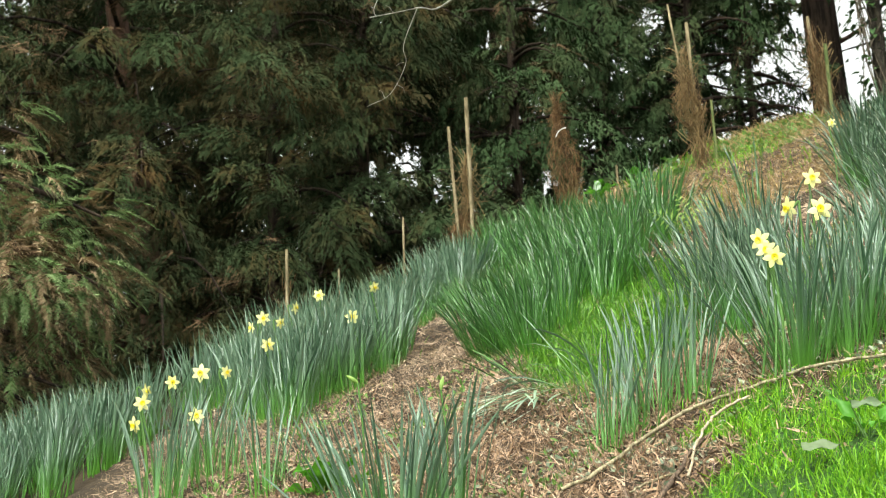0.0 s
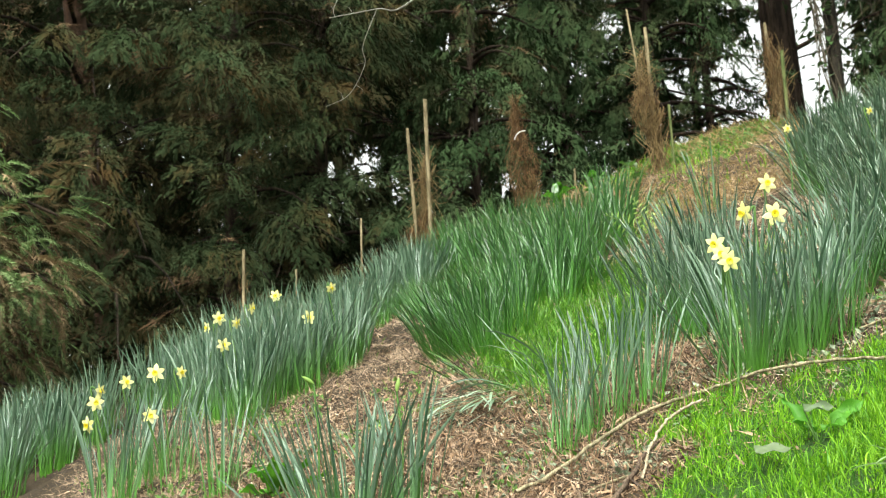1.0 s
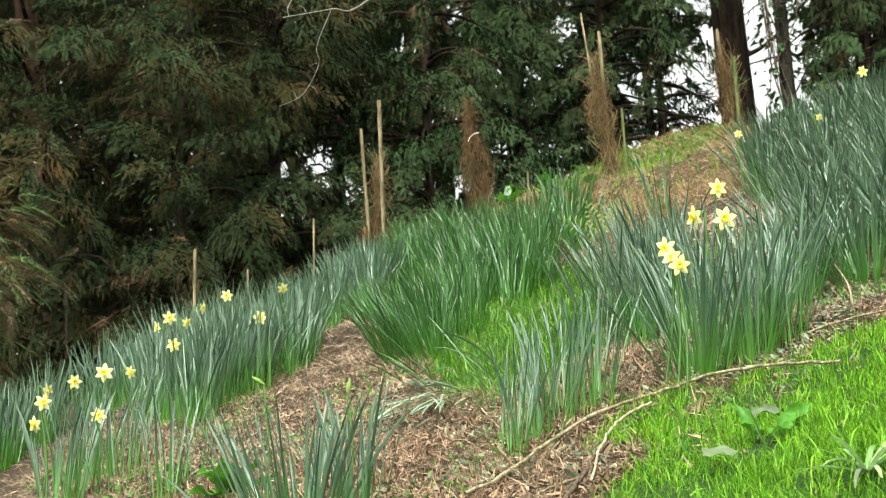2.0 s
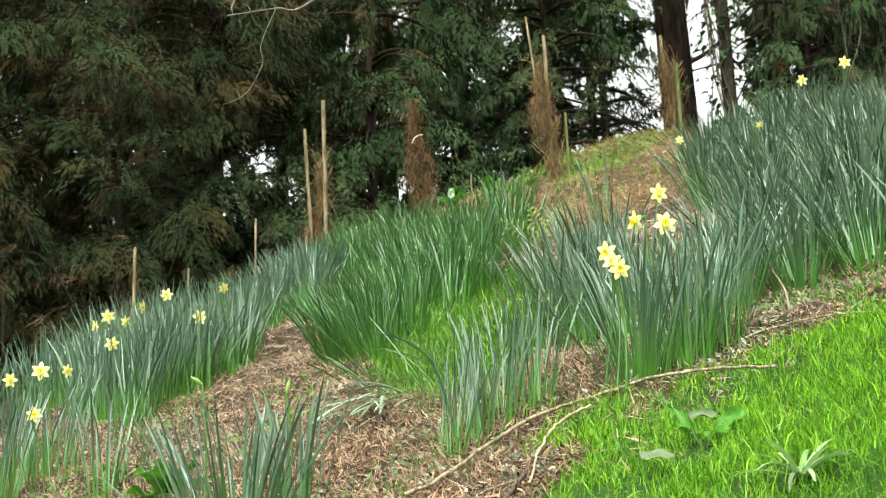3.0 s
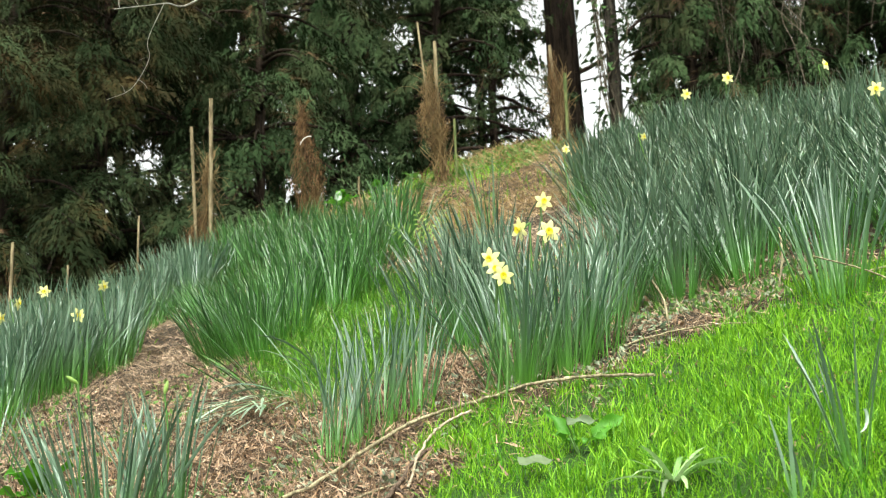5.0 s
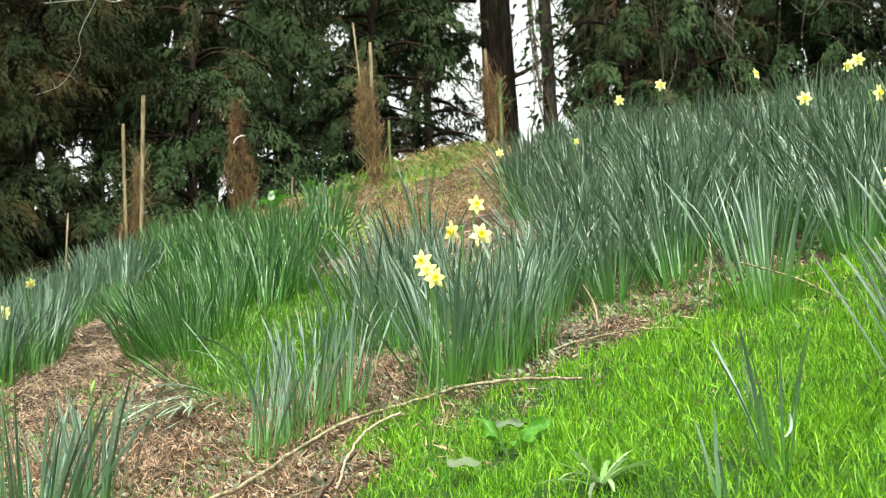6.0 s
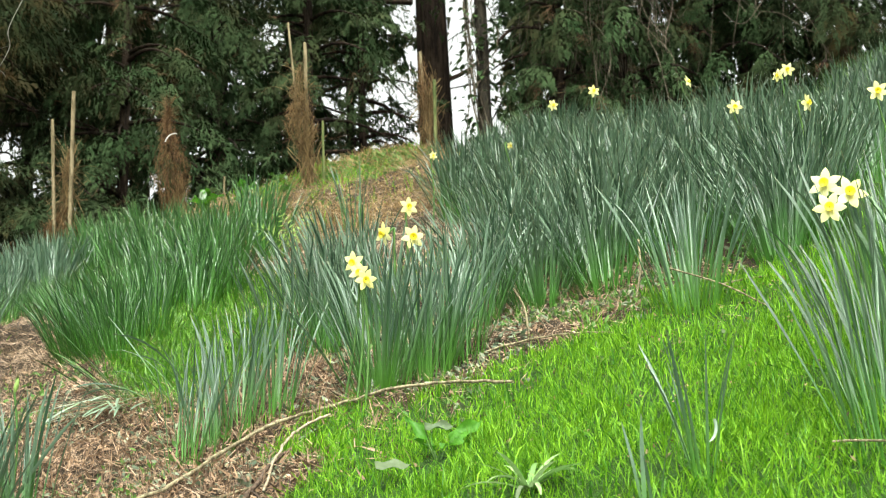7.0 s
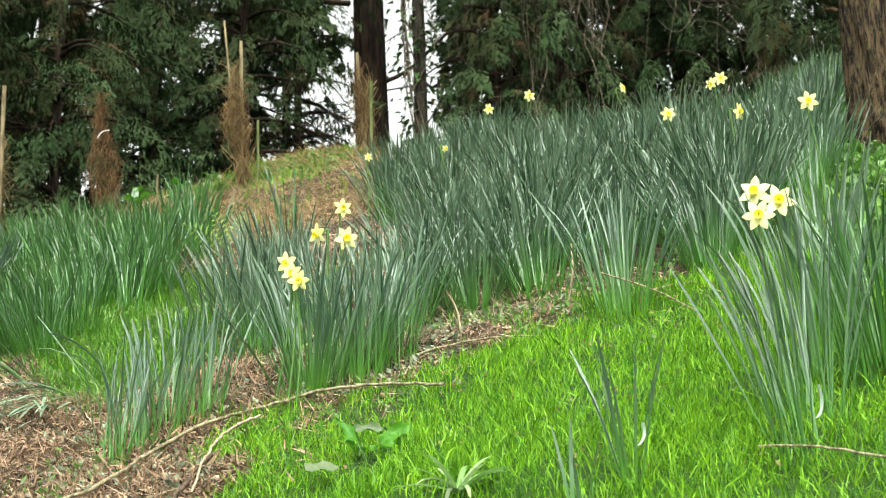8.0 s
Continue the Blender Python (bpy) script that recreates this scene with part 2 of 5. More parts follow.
def ground():
    def lines(lo, hi, step):
        far = np.geomspace(0.3, 420, 26)
        return np.concatenate([(lo - far)[::-1], np.arange(lo, hi, step), hi + far])
    xs, ys = lines(-3.2, 5.2, 0.08), lines(-0.5, 10.5, 0.08)
    X, Y = np.meshgrid(xs, ys, indexing="ij")
    V = np.stack([X, Y, ground_z(X, Y)], -1).reshape(-1, 3)
    i, j = np.meshgrid(np.arange(len(xs) - 1), np.arange(len(ys) - 1), indexing="ij")
    a = (i * len(ys) + j).ravel()
    faces = np.stack([a, a + len(ys), a + len(ys) + 1, a + 1], -1)
    me = mesh_object("ground", V, faces, M_GROUND, {"turf": turf(X, Y).ravel()})
    tagged(new("ground", me), "steep earth bank with litter, turf and moss", "ground", kind="structure")


ground()


# ---------- many small pieces in one mesh ----------
def turn_matrices(yaw, tilt, spin=None):
    """Turn about z by spin, lean towards +x by tilt, turn about z by yaw."""
    def rz(a):
        c, s, o, i = np.cos(a), np.sin(a), np.zeros_like(a), np.ones_like(a)
        return np.stack([np.stack([c, -s, o], -1), np.stack([s, c, o], -1), np.stack([o, o, i], -1)], -2)
    c, s, o, i = np.cos(tilt), np.sin(tilt), np.zeros_like(tilt), np.ones_like(tilt)
    ry = np.stack([np.stack([c, o, s], -1), np.stack([o, i, o], -1), np.stack([-s, o, c], -1)], -2)
    r = rz(yaw) @ ry
    return r if spin is None else r @ rz(spin)


def scatter(variants, which, R, S, P):
    """Joins copies of the variants: turned by R, scaled by S, moved to P. A variant is (points, faces, values along it)."""
    vs, fs, al, base = [], [], [], 0
    for k, (v, f, a) in enumerate(variants):
        idx = np.where(which == k)[0]
        if not len(idx):
            continue
        q = np.einsum("nij,vj->nvi", R[idx] * S[idx, None, None], v) + P[idx, None, :]
        off = base + np.arange(len(idx))[:, None, None] * len(v)
        vs.append(q.reshape(-1, 3))
        fs.append((f[None] + off).reshape(-1, f.shape[1]))
        al.append(np.tile(a, len(idx)))
        base += len(idx) * len(v)
    return np.concatenate(vs), np.concatenate(fs), np.concatenate(al)


def strap(length, width, bend, rings=7, fold=0.22, power=1.8, twist=0.0):
    """A strap leaf that rises along z and curves over towards +x, folded along its midrib."""
    s = np.linspace(0, 1, rings + 1)
    th = bend * s ** power
    dx = np.concatenate([[0], np.cumsum(np.sin((th[1:] + th[:-1]) / 2))]) * length / rings
    dz = np.concatenate([[0], np.cumsum(np.cos((th[1:] + th[:-1]) / 2))]) * length / rings
    w = 0.5 * width * (0.72 + 0.28 * np.minimum(1, s * 2.5)) * (1 - 0.35 * s) * np.sqrt(np.clip(1 - (np.clip(s - 0.72, 0, 1) / 0.29) ** 2, 0.002, 1))
    pts = []
    for k in range(rings + 1):
        n = np.array([np.cos(th[k]), 0, -np.sin(th[k])])
        ca, sa = np.cos(twist * s[k]), np.sin(twist * s[k])
        side = np.array([0, 1.0, 0]) * ca + n * sa
        nn = n * ca - np.array([0, 1.0, 0]) * sa
        c = np.array([dx[k], 0, dz[k]])
        pts += [c - side * w[k] - nn * w[k] * fold, c + nn * w[k] * fold, c + side * w[k] - nn * w[k] * fold]
    f = []
    for k in range(rings):
        a = 3 * k
        f += [(a, a + 1, a + 4, a + 3), (a + 1, a + 2, a + 5, a + 4)]
    return np.array(pts), np.array(f), np.repeat(s, 3)


def ribbon(length, width, bend, rings=2, power=1.3, twist=0.0):
    """A thin flat blade, pointed at its tip."""
    v, f, a = strap(length, width, bend, rings, 0.0, power, twist)
    keep = [i for i in range(len(v)) if i % 3 != 1]
    return v[keep], np.array([(2 * k, 2 * k + 1, 2 * k + 3, 2 * k + 2) for k in range(rings)]), a[keep]


# ---------- daffodil clumps ----------
LEAVES = [strap(1.0, 0.0195 + 0.006 * (k % 3), (0.10, 0.20, 0.30, 0.50, 0.14, 1.05)[k % 6], 7, 0.2, 1.6 + 0.4 * (k % 4), (-0.9, 0.4, 1.1, -0.3, 0.8)[k % 5]) for k in range(18)]
SPARE = [strap(1.0, 0.0195 + 0.006 * (k % 3), (0.10, 0.20, 0.30, 0.50, 0.14, 1.05)[k % 6], 4, 0.2, 1.6 + 0.4 * (k % 4), (-0.9, 0.4, 1.1, -0.3, 0.8)[k % 5]) for k in range(18)]
LEAF_MESH = {}
for tone, mat in (("bluish", M_LEAF), ("deep", M_LEAF_DEEP), ("green", M_LEAF_GREEN), ("silver", M_LEAF_SILVER)):
    LEAF_MESH[tone] = [mesh_object("leaf", v, f, mat, {"along": a}) for v, f, a in LEAVES]
TONE = {"bluish": M_LEAF, "deep": M_LEAF_DEEP, "green": M_LEAF_GREEN, "silver": M_LEAF_SILVER}


def clump_layout(n, radius, height, fan, lean, flop=0.06, loose=0.07):
    """Where the leaves of a clump stand, how they lean and how long they are."""
    r = radius * np.sqrt(rng.random(n))
    a = rng.random(n) * 2 * np.pi
    px, py = r * np.cos(a), r * np.sin(a)
    out = fan * (r / max(radius, 1e-6)) * rng.uniform(0.5, 1.3, n) + 0.05
    vx, vy = out * np.cos(a) + lean[0] + rng.normal(0, loose, n), out * np.sin(a) + lean[1] + rng.normal(0, loose, n)
    tilt, yaw = np.hypot(vx, vy), np.arctan2(vy, vx)
    size = height * (1.06 - 0.42 * rng.random(n) ** 1.7)
    which = rng.choice([k for k in range(18) if k % 6 != 5], n)
    bent = rng.random(n) < flop
    which[bent], tilt[bent] = rng.choice([5, 11, 17], bent.sum()), tilt[bent] + 0.35
    return px, py, tilt, yaw, size, which


CLUMP_LABEL = {"deep": "clump of deep blue-green daffodil leaves on the bank", "bluish": "clump of blue-green daffodil leaves on the bank", "green": "clump of fresh green daffodil leaves on the bank"}


def fine_clump(x, y, n, radius, height, fan, lean=(0, 0), tone="bluish", flop=0.0, label="", slim=0.8):
    """A clump near the path, each leaf a piece of its own."""
    e = thing("daffodil_clump", x, y, gz(x, y) - 0.01, label or CLUMP_LABEL[tone], "daffodils", "daffodil clumps on the bank")
    px, py, tilt, yaw, size, which = clump_layout(n, radius, height, fan, lean, flop)
    for k in range(n):
        z = gz(x + px[k], y + py[k]) - gz(x, y)
        m = Matrix.Translation((px[k], py[k], z)) @ Euler((0, tilt[k], yaw[k])).to_matrix().to_4x4() @ Matrix.Diagonal((size[k], size[k] * slim, size[k], 1))
        placed("leaf", LEAF_MESH[tone][which[k]], e, m)
    return e


def drift(places, tone):
    """The further clumps of a bed, joined."""
    parts = []
    for x, y, n, radius, height, fan, lean, flop in places:
        px, py, tilt, yaw, size, which = clump_layout(n, radius, height, fan, lean, flop, 0.13)
        parts.append((which, turn_matrices(yaw, tilt), size, np.stack([x + px, y + py, ground_z(x + px, y + py) - 0.01], -1)))
    which, R, S, P = (np.concatenate([q[i] for q in parts]) for i in range(4))
    v, f, a = scatter(SPARE, which, R, S, P)
    o = P[0].copy()
    ob = placed("daffodil_drift", mesh_object("daffodil_drift", v - o, f, TONE[tone], {"along": a}), None, Matrix.Translation(o))
    tagged(ob, "dense drift of %s daffodil leaves on the upper bank" % {"bluish": "blue-green", "deep": "deep blue-green", "green": "fresh green"}[tone], "daffodils", kind="stuff")


def inside(x, y, poly):
    hit = False
    for (x0, y0), (x1, y1) in zip(poly, poly[1:] + poly[:1]):
        if (y0 > y) != (y1 > y) and x < x0 + (y - y0) / (y1 - y0) * (x1 - x0):
            hit = not hit
    return hit


def bed(poly, spacing, n, height, fan=0.22, lean=(0, 0), tone="bluish", near=4.7, flop=0.0, share=0.45):
    """Fills an outline on the bank with clumps; those within `near` metres of the path have loose leaves."""
    rest = []
    xs, ys = [p[0] for p in poly], [p[1] for p in poly]
    y = min(ys)
    while y < max(ys):
        x = min(xs)
        while x < max(xs):
            qx, qy = x + rng.uniform(-0.4, 0.4) * spacing, y + rng.uniform(-0.4, 0.4) * spacing
            if inside(qx, qy, poly):
                k = max(5, int(n * rng.uniform(0.7, 1.3)))
                h = height * rng.uniform(0.88, 1.1)
                ln = (lean[0] + rng.normal(0, 0.04), lean[1] + rng.normal(0, 0.04))
                if math.hypot(qx, qy) < near:
                    fine_clump(qx, qy, k, spacing * share, h, fan, ln, tone, flop)
                else:
                    rest.append((qx, qy, k, spacing * share, h, fan, ln, flop))
            x += spacing
        y += spacing
    if rest:
        drift(rest, tone)


bed([(-1.22, 5.5), (-1.25, 6.0), (-2.4, 6.5), (-2.8, 5.2), (-1.75, 4.9), (-1.42, 5.2)], 0.16, 48, 0.345, 0.14)
bed([(-0.87, 4.08), (-0.66, 4.0), (-0.70, 4.7), (-0.97, 4.75)], 0.15, 26, 0.36, 0.16)
bed([(-0.62, 4.68), (-0.14, 5.3), (-0.12, 5.6), (-0.5, 6.5), (-1.3, 6.5), (-0.85, 5.5)], 0.15, 46, 0.35, 0.13)
bed([(-0.2, 6.1), (0.1, 6.15), (0.2, 7.0), (0.0, 7.4), (-0.38, 6.5)], 0.15, 44, 0.34, 0.2)
bed([(0.44, 6.0), (0.46, 5.38), (0.58, 5.06), (0.80, 5.12), (0.95, 6.1), (0.6, 7.2), (0.3, 7.5), (0.2, 6.8)], 0.14, 42, 0.345, 0.22, (-0.03, 0), "green")
bed([(0.93, 6.0), (1.12, 5.95), (1.22, 6.5), (1.05, 6.9), (0.95, 6.6)], 0.15, 34, 0.36, 0.2, (0.05, 0), "green")
bed([(0.12, 4.72), (0.24, 4.36), (0.36, 4.50), (0.45, 4.85), (0.30, 5.15), (0.12, 5.0)], 0.12, 54, 0.295, 0.28, (-0.20, 0), "green", 5.2, 0.0)
bed([(0.68, 3.72), (0.85, 3.5), (1.0, 3.6), (1.05, 4.2), (0.95, 4.4), (0.84, 4.25)], 0.14, 40, 0.36, 0.22, (-0.07, 0), "deep")
bed([(1.15, 3.5), (1.3, 3.2), (1.48, 3.3), (1.75, 3.32), (2.1, 3.05), (2.35, 3.4), (2.68, 3.9), (3.0, 4.35), (3.3, 4.85), (3.2, 5.5), (2.65, 6.4), (2.2, 6.6), (1.88, 5.85), (1.62, 4.85), (1.3, 3.95)],
    0.21, 84, 0.34, 0.42, (0.0, 0), "deep", 4.0, 0.0, 0.36)
bed([(2.5, 3.5), (2.95, 3.85), (3.25, 4.5), (3.2, 4.75), (3.0, 4.4)], 0.17, 50, 0.33, 0.26, (0.05, 0), "deep", 4.0)
bed([(3.42, 4.55), (3.86, 4.95), (4.12, 5.30), (3.95, 5.45), (3.6, 5.15)], 0.17, 46, 0.31, 0.24, (0.0, 0), "deep", 4.0)
# single clumps near the path
fine_clump(1.46, 6.15, 16, 0.06, 0.36, 0.16, (-0.08, 0), "deep")
fine_clump(0.80, 3.12, 84, 0.07, 0.35, 0.42, (-0.06, 0))
fine_clump(0.92, 3.14, 90, 0.07, 0.36, 0.26)
fine_clump(1.02, 3.16, 58, 0.06, 0.37, 0.18, (0.05, 0))
for x, y, n in ((0.35, 3.02, 22), (0.42, 3.06, 26), (0.48, 3.14, 32), (0.56, 3.16, 30)):
    fine_clump(x, y, n, 0.055, 0.30, 0.20, (0.03, 0), "bluish", 0.0, "", 0.8)
fine_clump(-0.12, 2.84, 80, 0.08, 0.35, 0.50, (-0.06, 0), "bluish", 0.0, "", 0.92)
fine_clump(0.0, 2.86, 34, 0.05, 0.34, 0.20, (-0.06, 0), "bluish", 0.0, "", 0.9)
fine_clump(-0.52, 3.85, 18, 0.06, 0.34, 0.18)
fine_clump(-0.46, 3.95, 12, 0.05, 0.3, 0.15)
fine_clump(0.27, 3.86, 14, 0.03, 0.33, 0.12, (-0.80, 0.25), "green", 0.0, "flopped green daffodil leaves lying down the bank", 1.0)
e = thing("daffodil_clump", 0.218, 3.690, gz(0.218, 3.690) + 0.022, "silvery daffodil leaves lying flat on the litter", "daffodils", "daffodil clumps on the bank")
for k in range(36):
    a = radians(140 + 4.0 * k + rng.uniform(-12, 12))
    fall = math.atan(0.488 * (0.676 * math.cos(a) + 0.737 * math.sin(a)))
    placed("leaf", LEAF_MESH["silver"][(0, 1, 4, 6)[k % 4]], e, Matrix.Translation((rng.normal(0, 0.05), rng.normal(0, 0.05), rng.uniform(0, 0.03))) @ Euler((0, math.pi / 2 - fall - rng.uniform(0.0, 0.22), a)).to_matrix().to_4x4() @ Matrix.Diagonal((0.2, 0.36, rng.uniform(0.13, 0.22), 1)))
fine_clump(0.40, 3.66, 9, 0.05, 0.30, 0.35, (-0.42, 0.1), "bluish", 0.6, "few pale daffodil leaves bent over on the bank", 1.0)
fine_clump(1.53, 2.92, 64, 0.08, 0.36, 0.28, (0, 0), "bluish")
# pale colour carries the brightness of the bent leaf ends
PALE_TIP = mesh_object("leaf", *strap(1.0, 0.24, 1.5, 7, 0.25, 1.1)[:2], surface(nodes_of("pale_turned_leaf")[0], (0.30, 0.38, 0.29), 0.6))
fine_clump(1.25, 1.83, 22, 0.045, 0.36, 0.28, (-0.08, 0.05), "deep", 0.0, "", 0.58)
e = fine_clump(1.36, 1.95, 30, 0.06, 0.38, 0.20, (-0.02, 0.05), "deep", 0.0, "", 0.6)
placed("leaf", PALE_TIP, e, Matrix.Translation(Vector((1.268, 1.80, 1.815)) - e.location) @ pose(0, 0, 0, 0, 165, -5) @ Matrix.Diagonal((0.04, 0.05, 0.07, 1)), "pale turned-over leaf end")
fine_clump(1.52, 2.14, 34, 0.07, 0.38, 0.18, (-0.02, 0), "deep", 0.0, "", 0.65)
fine_clump(1.60, 2.02, 74, 0.09, 0.38, 0.16, (0, 0), "green", 0.0, "", 0.7)
fine_clump(1.74, 2.42, 54, 0.10, 0.39, 0.2, (0, 0), "deep", 0.02, "", 0.9)
e = fine_clump(1.01, 1.94, 13, 0.022, 0.25, 0.30, (0, 0.02), "bluish", 0.0, "", 1.15)
placed("leaf", PALE_TIP, e, Matrix.Translation(Vector((1.022, 1.915, 1.768)) - e.location) @ pose(0, 0, 0, 0, 160, 10) @ Matrix.Scale(0.042, 4), "pale turned-over leaf end")
fine_clump(0.90, 1.90, 5, 0.015, 0.16, 0.1, (0, 0), "bluish", 0.0, "", 2.0)


# ---------- daffodil flowers ----------
def petal_mesh():
    v, f = [], []
    for i, s in enumerate(np.linspace(0, 1, 6)):
        w = 0.27 * math.sin(math.pi * min(1, 0.16 + s * 0.82) ** 1.1)
        for j in (-1, 0, 1):
            v.append((0.12 + 0.9 * s, j * w, 0.05 * math.sin(s * 2.4) - 0.04 * abs(j) + 0.03 * j * s))
    for i in range(5):
        for j in range(2):
            a = 3 * i + j
            f.append((a, a + 3, a + 4, a + 1))
    return mesh_object("petal", v, f, M_PETAL)


def trumpet_mesh():
    v, f, n = [], [], 14
    for k, (r, z) in enumerate(((0.14, 0.0), (0.19, 0.10), (0.22, 0.22), (0.30, 0.33), (0.27, 0.32), (0.19, 0.22), (0.04, 0.12))):
        for i in range(n):
            a = 2 * math.pi * i / n
            q = r * (1 + (0.10 * math.sin(7 * a) if k in (3, 4) else 0))
            v.append((q * math.cos(a), q * math.sin(a), z))
    for k in range(6):
        for i in range(n):
            f.append((k * n + i, k * n + (i + 1) % n, (k + 1) * n + (i + 1) % n, (k + 1) * n + i))
    return mesh_object("trumpet", v, f, M_TRUMPET)


def tube(points, radii, sides=6):
    """Points and faces of a bent tube through the points."""
    pts = [Vector(p) for p in points]
    v, f = [], []
    up = Vector((0.13, 0.31, 0.94))
    for i, p in enumerate(pts):
        d = (pts[min(i + 1, len(pts) - 1)] - pts[max(i - 1, 0)]).normalized()
        a = d.cross(up if abs(d.dot(up)) < 0.95 else Vector((1, 0, 0))).normalized()
        b = d.cross(a)
        r = radii[i] if hasattr(radii, "__len__") else radii
        for k in range(sides):
            t = 2 * math.pi * k / sides
            v.append(p + (a * math.cos(t) + b * math.sin(t)) * r)
    for i in range(len(pts) - 1):
        for k in range(sides):
            f.append((i * sides + k, i * sides + (k + 1) % sides, (i + 1) * sides + (k + 1) % sides, (i + 1) * sides + k))
    return [tuple(q) for q in v], f


def curve_points(points, steps=6):
    """A smooth line through the points."""
    p = [Vector(q) for q in points]
    p = [2 * p[0] - p[1]] + p + [2 * p[-1] - p[-2]]
    out = []
    for i in range(1, len(p) - 2):
        for s in range(steps):
            t = s / steps
            a, b, c, d = p[i - 1], p[i], p[i + 1], p[i + 2]
            out.append(0.5 * (2 * b + (c - a) * t + (2 * a - 5 * b + 4 * c - d) * t * t + (3 * b - a - 3 * c + d) * t ** 3))
    return out + [p[-2]]


def joined_tubes(name, runs, material):
    v, f = [], []
    for pts, radii, sides in runs:
        a, b = tube(pts, radii, sides)
        f += [tuple(i + len(v) for i in q) for q in b]
        v += a
    return mesh_object(name, v, f, material)


PETAL, TRUMPET = petal_mesh(), trumpet_mesh()
NECK = mesh_object("flower", *tube([(0, 0, -0.42), (0, 0, -0.25), (0, 0, -0.05), (0, 0, 0.05)], [0.06, 0.10, 0.08, 0.13], 8), M_STEM)


def daffodil(x, y, z, diameter, yaw, pitch=-8):
    """One flower on its stem. yaw: the way it faces, 0 straight at the camera, in degrees; pitch: how far it looks up.
    """
    a = math.atan2(-y, -x) + radians(yaw)
    face = Vector((math.cos(a) * math.cos(radians(pitch)), math.sin(a) * math.cos(radians(pitch)), math.sin(radians(pitch))))
    c = Vector((x, y, z))
    bx, by = x + rng.uniform(-0.05, 0.05), y + rng.uniform(0.0, 0.08)
    bz = gz(bx, by) - 0.01
    e = thing("daffodil", bx, by, bz, "pale yellow daffodil with a deeper yellow trumpet", "flower", "daffodils in bloom")
    back = c - face * diameter * 0.22
    b = Vector((bx, by, bz))
    top = back - face * 0.02 + Vector((0, 0, 0.012))
    pts = [p - b for p in curve_points([b, b.lerp(top, 0.5) + Vector((0.01, 0, 0)), top - Vector((0, 0, 0.03)), top, back], 5)]
    placed("stem", mesh_object("stem", *tube(pts, 0.0032, 6), M_STEM), e)
    q = face.to_track_quat("Z", "Y").to_matrix().to_4x4()
    head = placed("flower", NECK, e, Matrix.Translation(c - b) @ q @ Matrix.Scale(diameter / 2, 4) @ pose(0, 0, 0, 0, 0, rng.uniform(0, 60)))
    for k in range(6):
        placed("petal", PETAL, head, pose(0, 0, 0.02 * (k % 2), 0, rng.uniform(-9, 9), 60 * k + rng.uniform(-5, 5)))
    placed("trumpet", TRUMPET, head, Matrix.Identity(4))


for spec in [
    (-0.55, 5.81, 2.90, 0.058, -10), (-0.63, 5.61, 2.80, 0.056, 60), (-0.78, 5.70, 2.78, 0.063, 15), (-0.79, 5.43, 2.68, 0.05, -60),
    (-0.64, 5.18, 2.64, 0.05, 50), (-0.645, 4.86, 2.486, 0.054, 10), (-0.35, 5.02, 2.617, 0.057, 5), (-0.28, 5.30, 2.80, 0.05, 30, -30),
    (-0.79, 4.34, 2.29, 0.062, -15), (-0.724, 4.43, 2.308, 0.046, 40), (-0.90, 4.43, 2.28, 0.05, 20),
]:
    daffodil(*spec)
for spec in [
    (-0.98, 4.41, 2.25, 0.052, 55), (-0.91, 4.05, 2.15, 0.052, 10), (-0.966, 4.20, 2.107, 0.056, -50, -20), (-0.754, 4.08, 2.112, 0.05, 10),
    (1.05, 3.70, 2.67, 0.058, 15), (0.86, 3.27, 2.45, 0.062, -55, -15), (0.916, 3.195, 2.424, 0.062, 10), (0.721, 3.023, 2.301, 0.055, -30, -10),
    (0.739, 2.98, 2.250, 0.053, 10, -15), (0.731, 3.01, 2.275, 0.05, -10, -12), (1.63, 5.34, 3.45, 0.04, 20),
]:
    daffodil(*spec)
for spec in [
    (2.45, 5.94, 3.99, 0.06, 30), (2.69, 5.97, 4.10, 0.065, 20), (2.90, 5.36, 3.92, 0.06, 60, 10), (2.39, 4.09, 3.25, 0.058, 8),
    (2.98, 4.72, 3.69, 0.058, -30), (3.08, 4.80, 3.76, 0.066, 10), (2.38, 3.62, 3.08, 0.064, 60), (2.52, 3.44, 3.06, 0.068, 8),
    (1.49, 2.25, 2.29, 0.066, -8, 5), (1.44, 2.10, 2.22, 0.066, 10, 5), (1.34, 2.02, 2.16, 0.058, 0, 0), (1.83, 4.92, 3.36, 0.035, 40, -20),
]:
    daffodil(*spec)


def bud(x, y, z, tilt):
    """A closed flower bud, still pointing up, on its stem."""
    b = Vector((x, y - 0.005, gz(x, y)))
    e = thing("daffodil_bud", *b, "closed yellow-green daffodil bud on a green stem", "flower")
    top = Vector((x, y, z)) - b
    placed("stem", mesh_object("stem", *tube(curve_points([(0, 0, 0), top * 0.6 + Vector((0.01, 0, 0.01)), top], 5), 0.0022, 6), M_STEM), e)
    d = Vector((math.sin(tilt), -0.2, math.cos(tilt))).normalized() * 0.028
    n = 7
    placed("bud", mesh_object("bud", *tube([top + d * (i / n) for i in range(n + 1)], [0.0042 * math.sin(math.pi * (0.12 + 0.86 * i / n)) + 0.0006 for i in range(n + 1)], 8), M_FERN), e, None, "pale yellow-green bud")


bud(-0.180, 2.756, 1.955, -1.0)
bud(-0.014, 2.811, 1.945, 0.2)


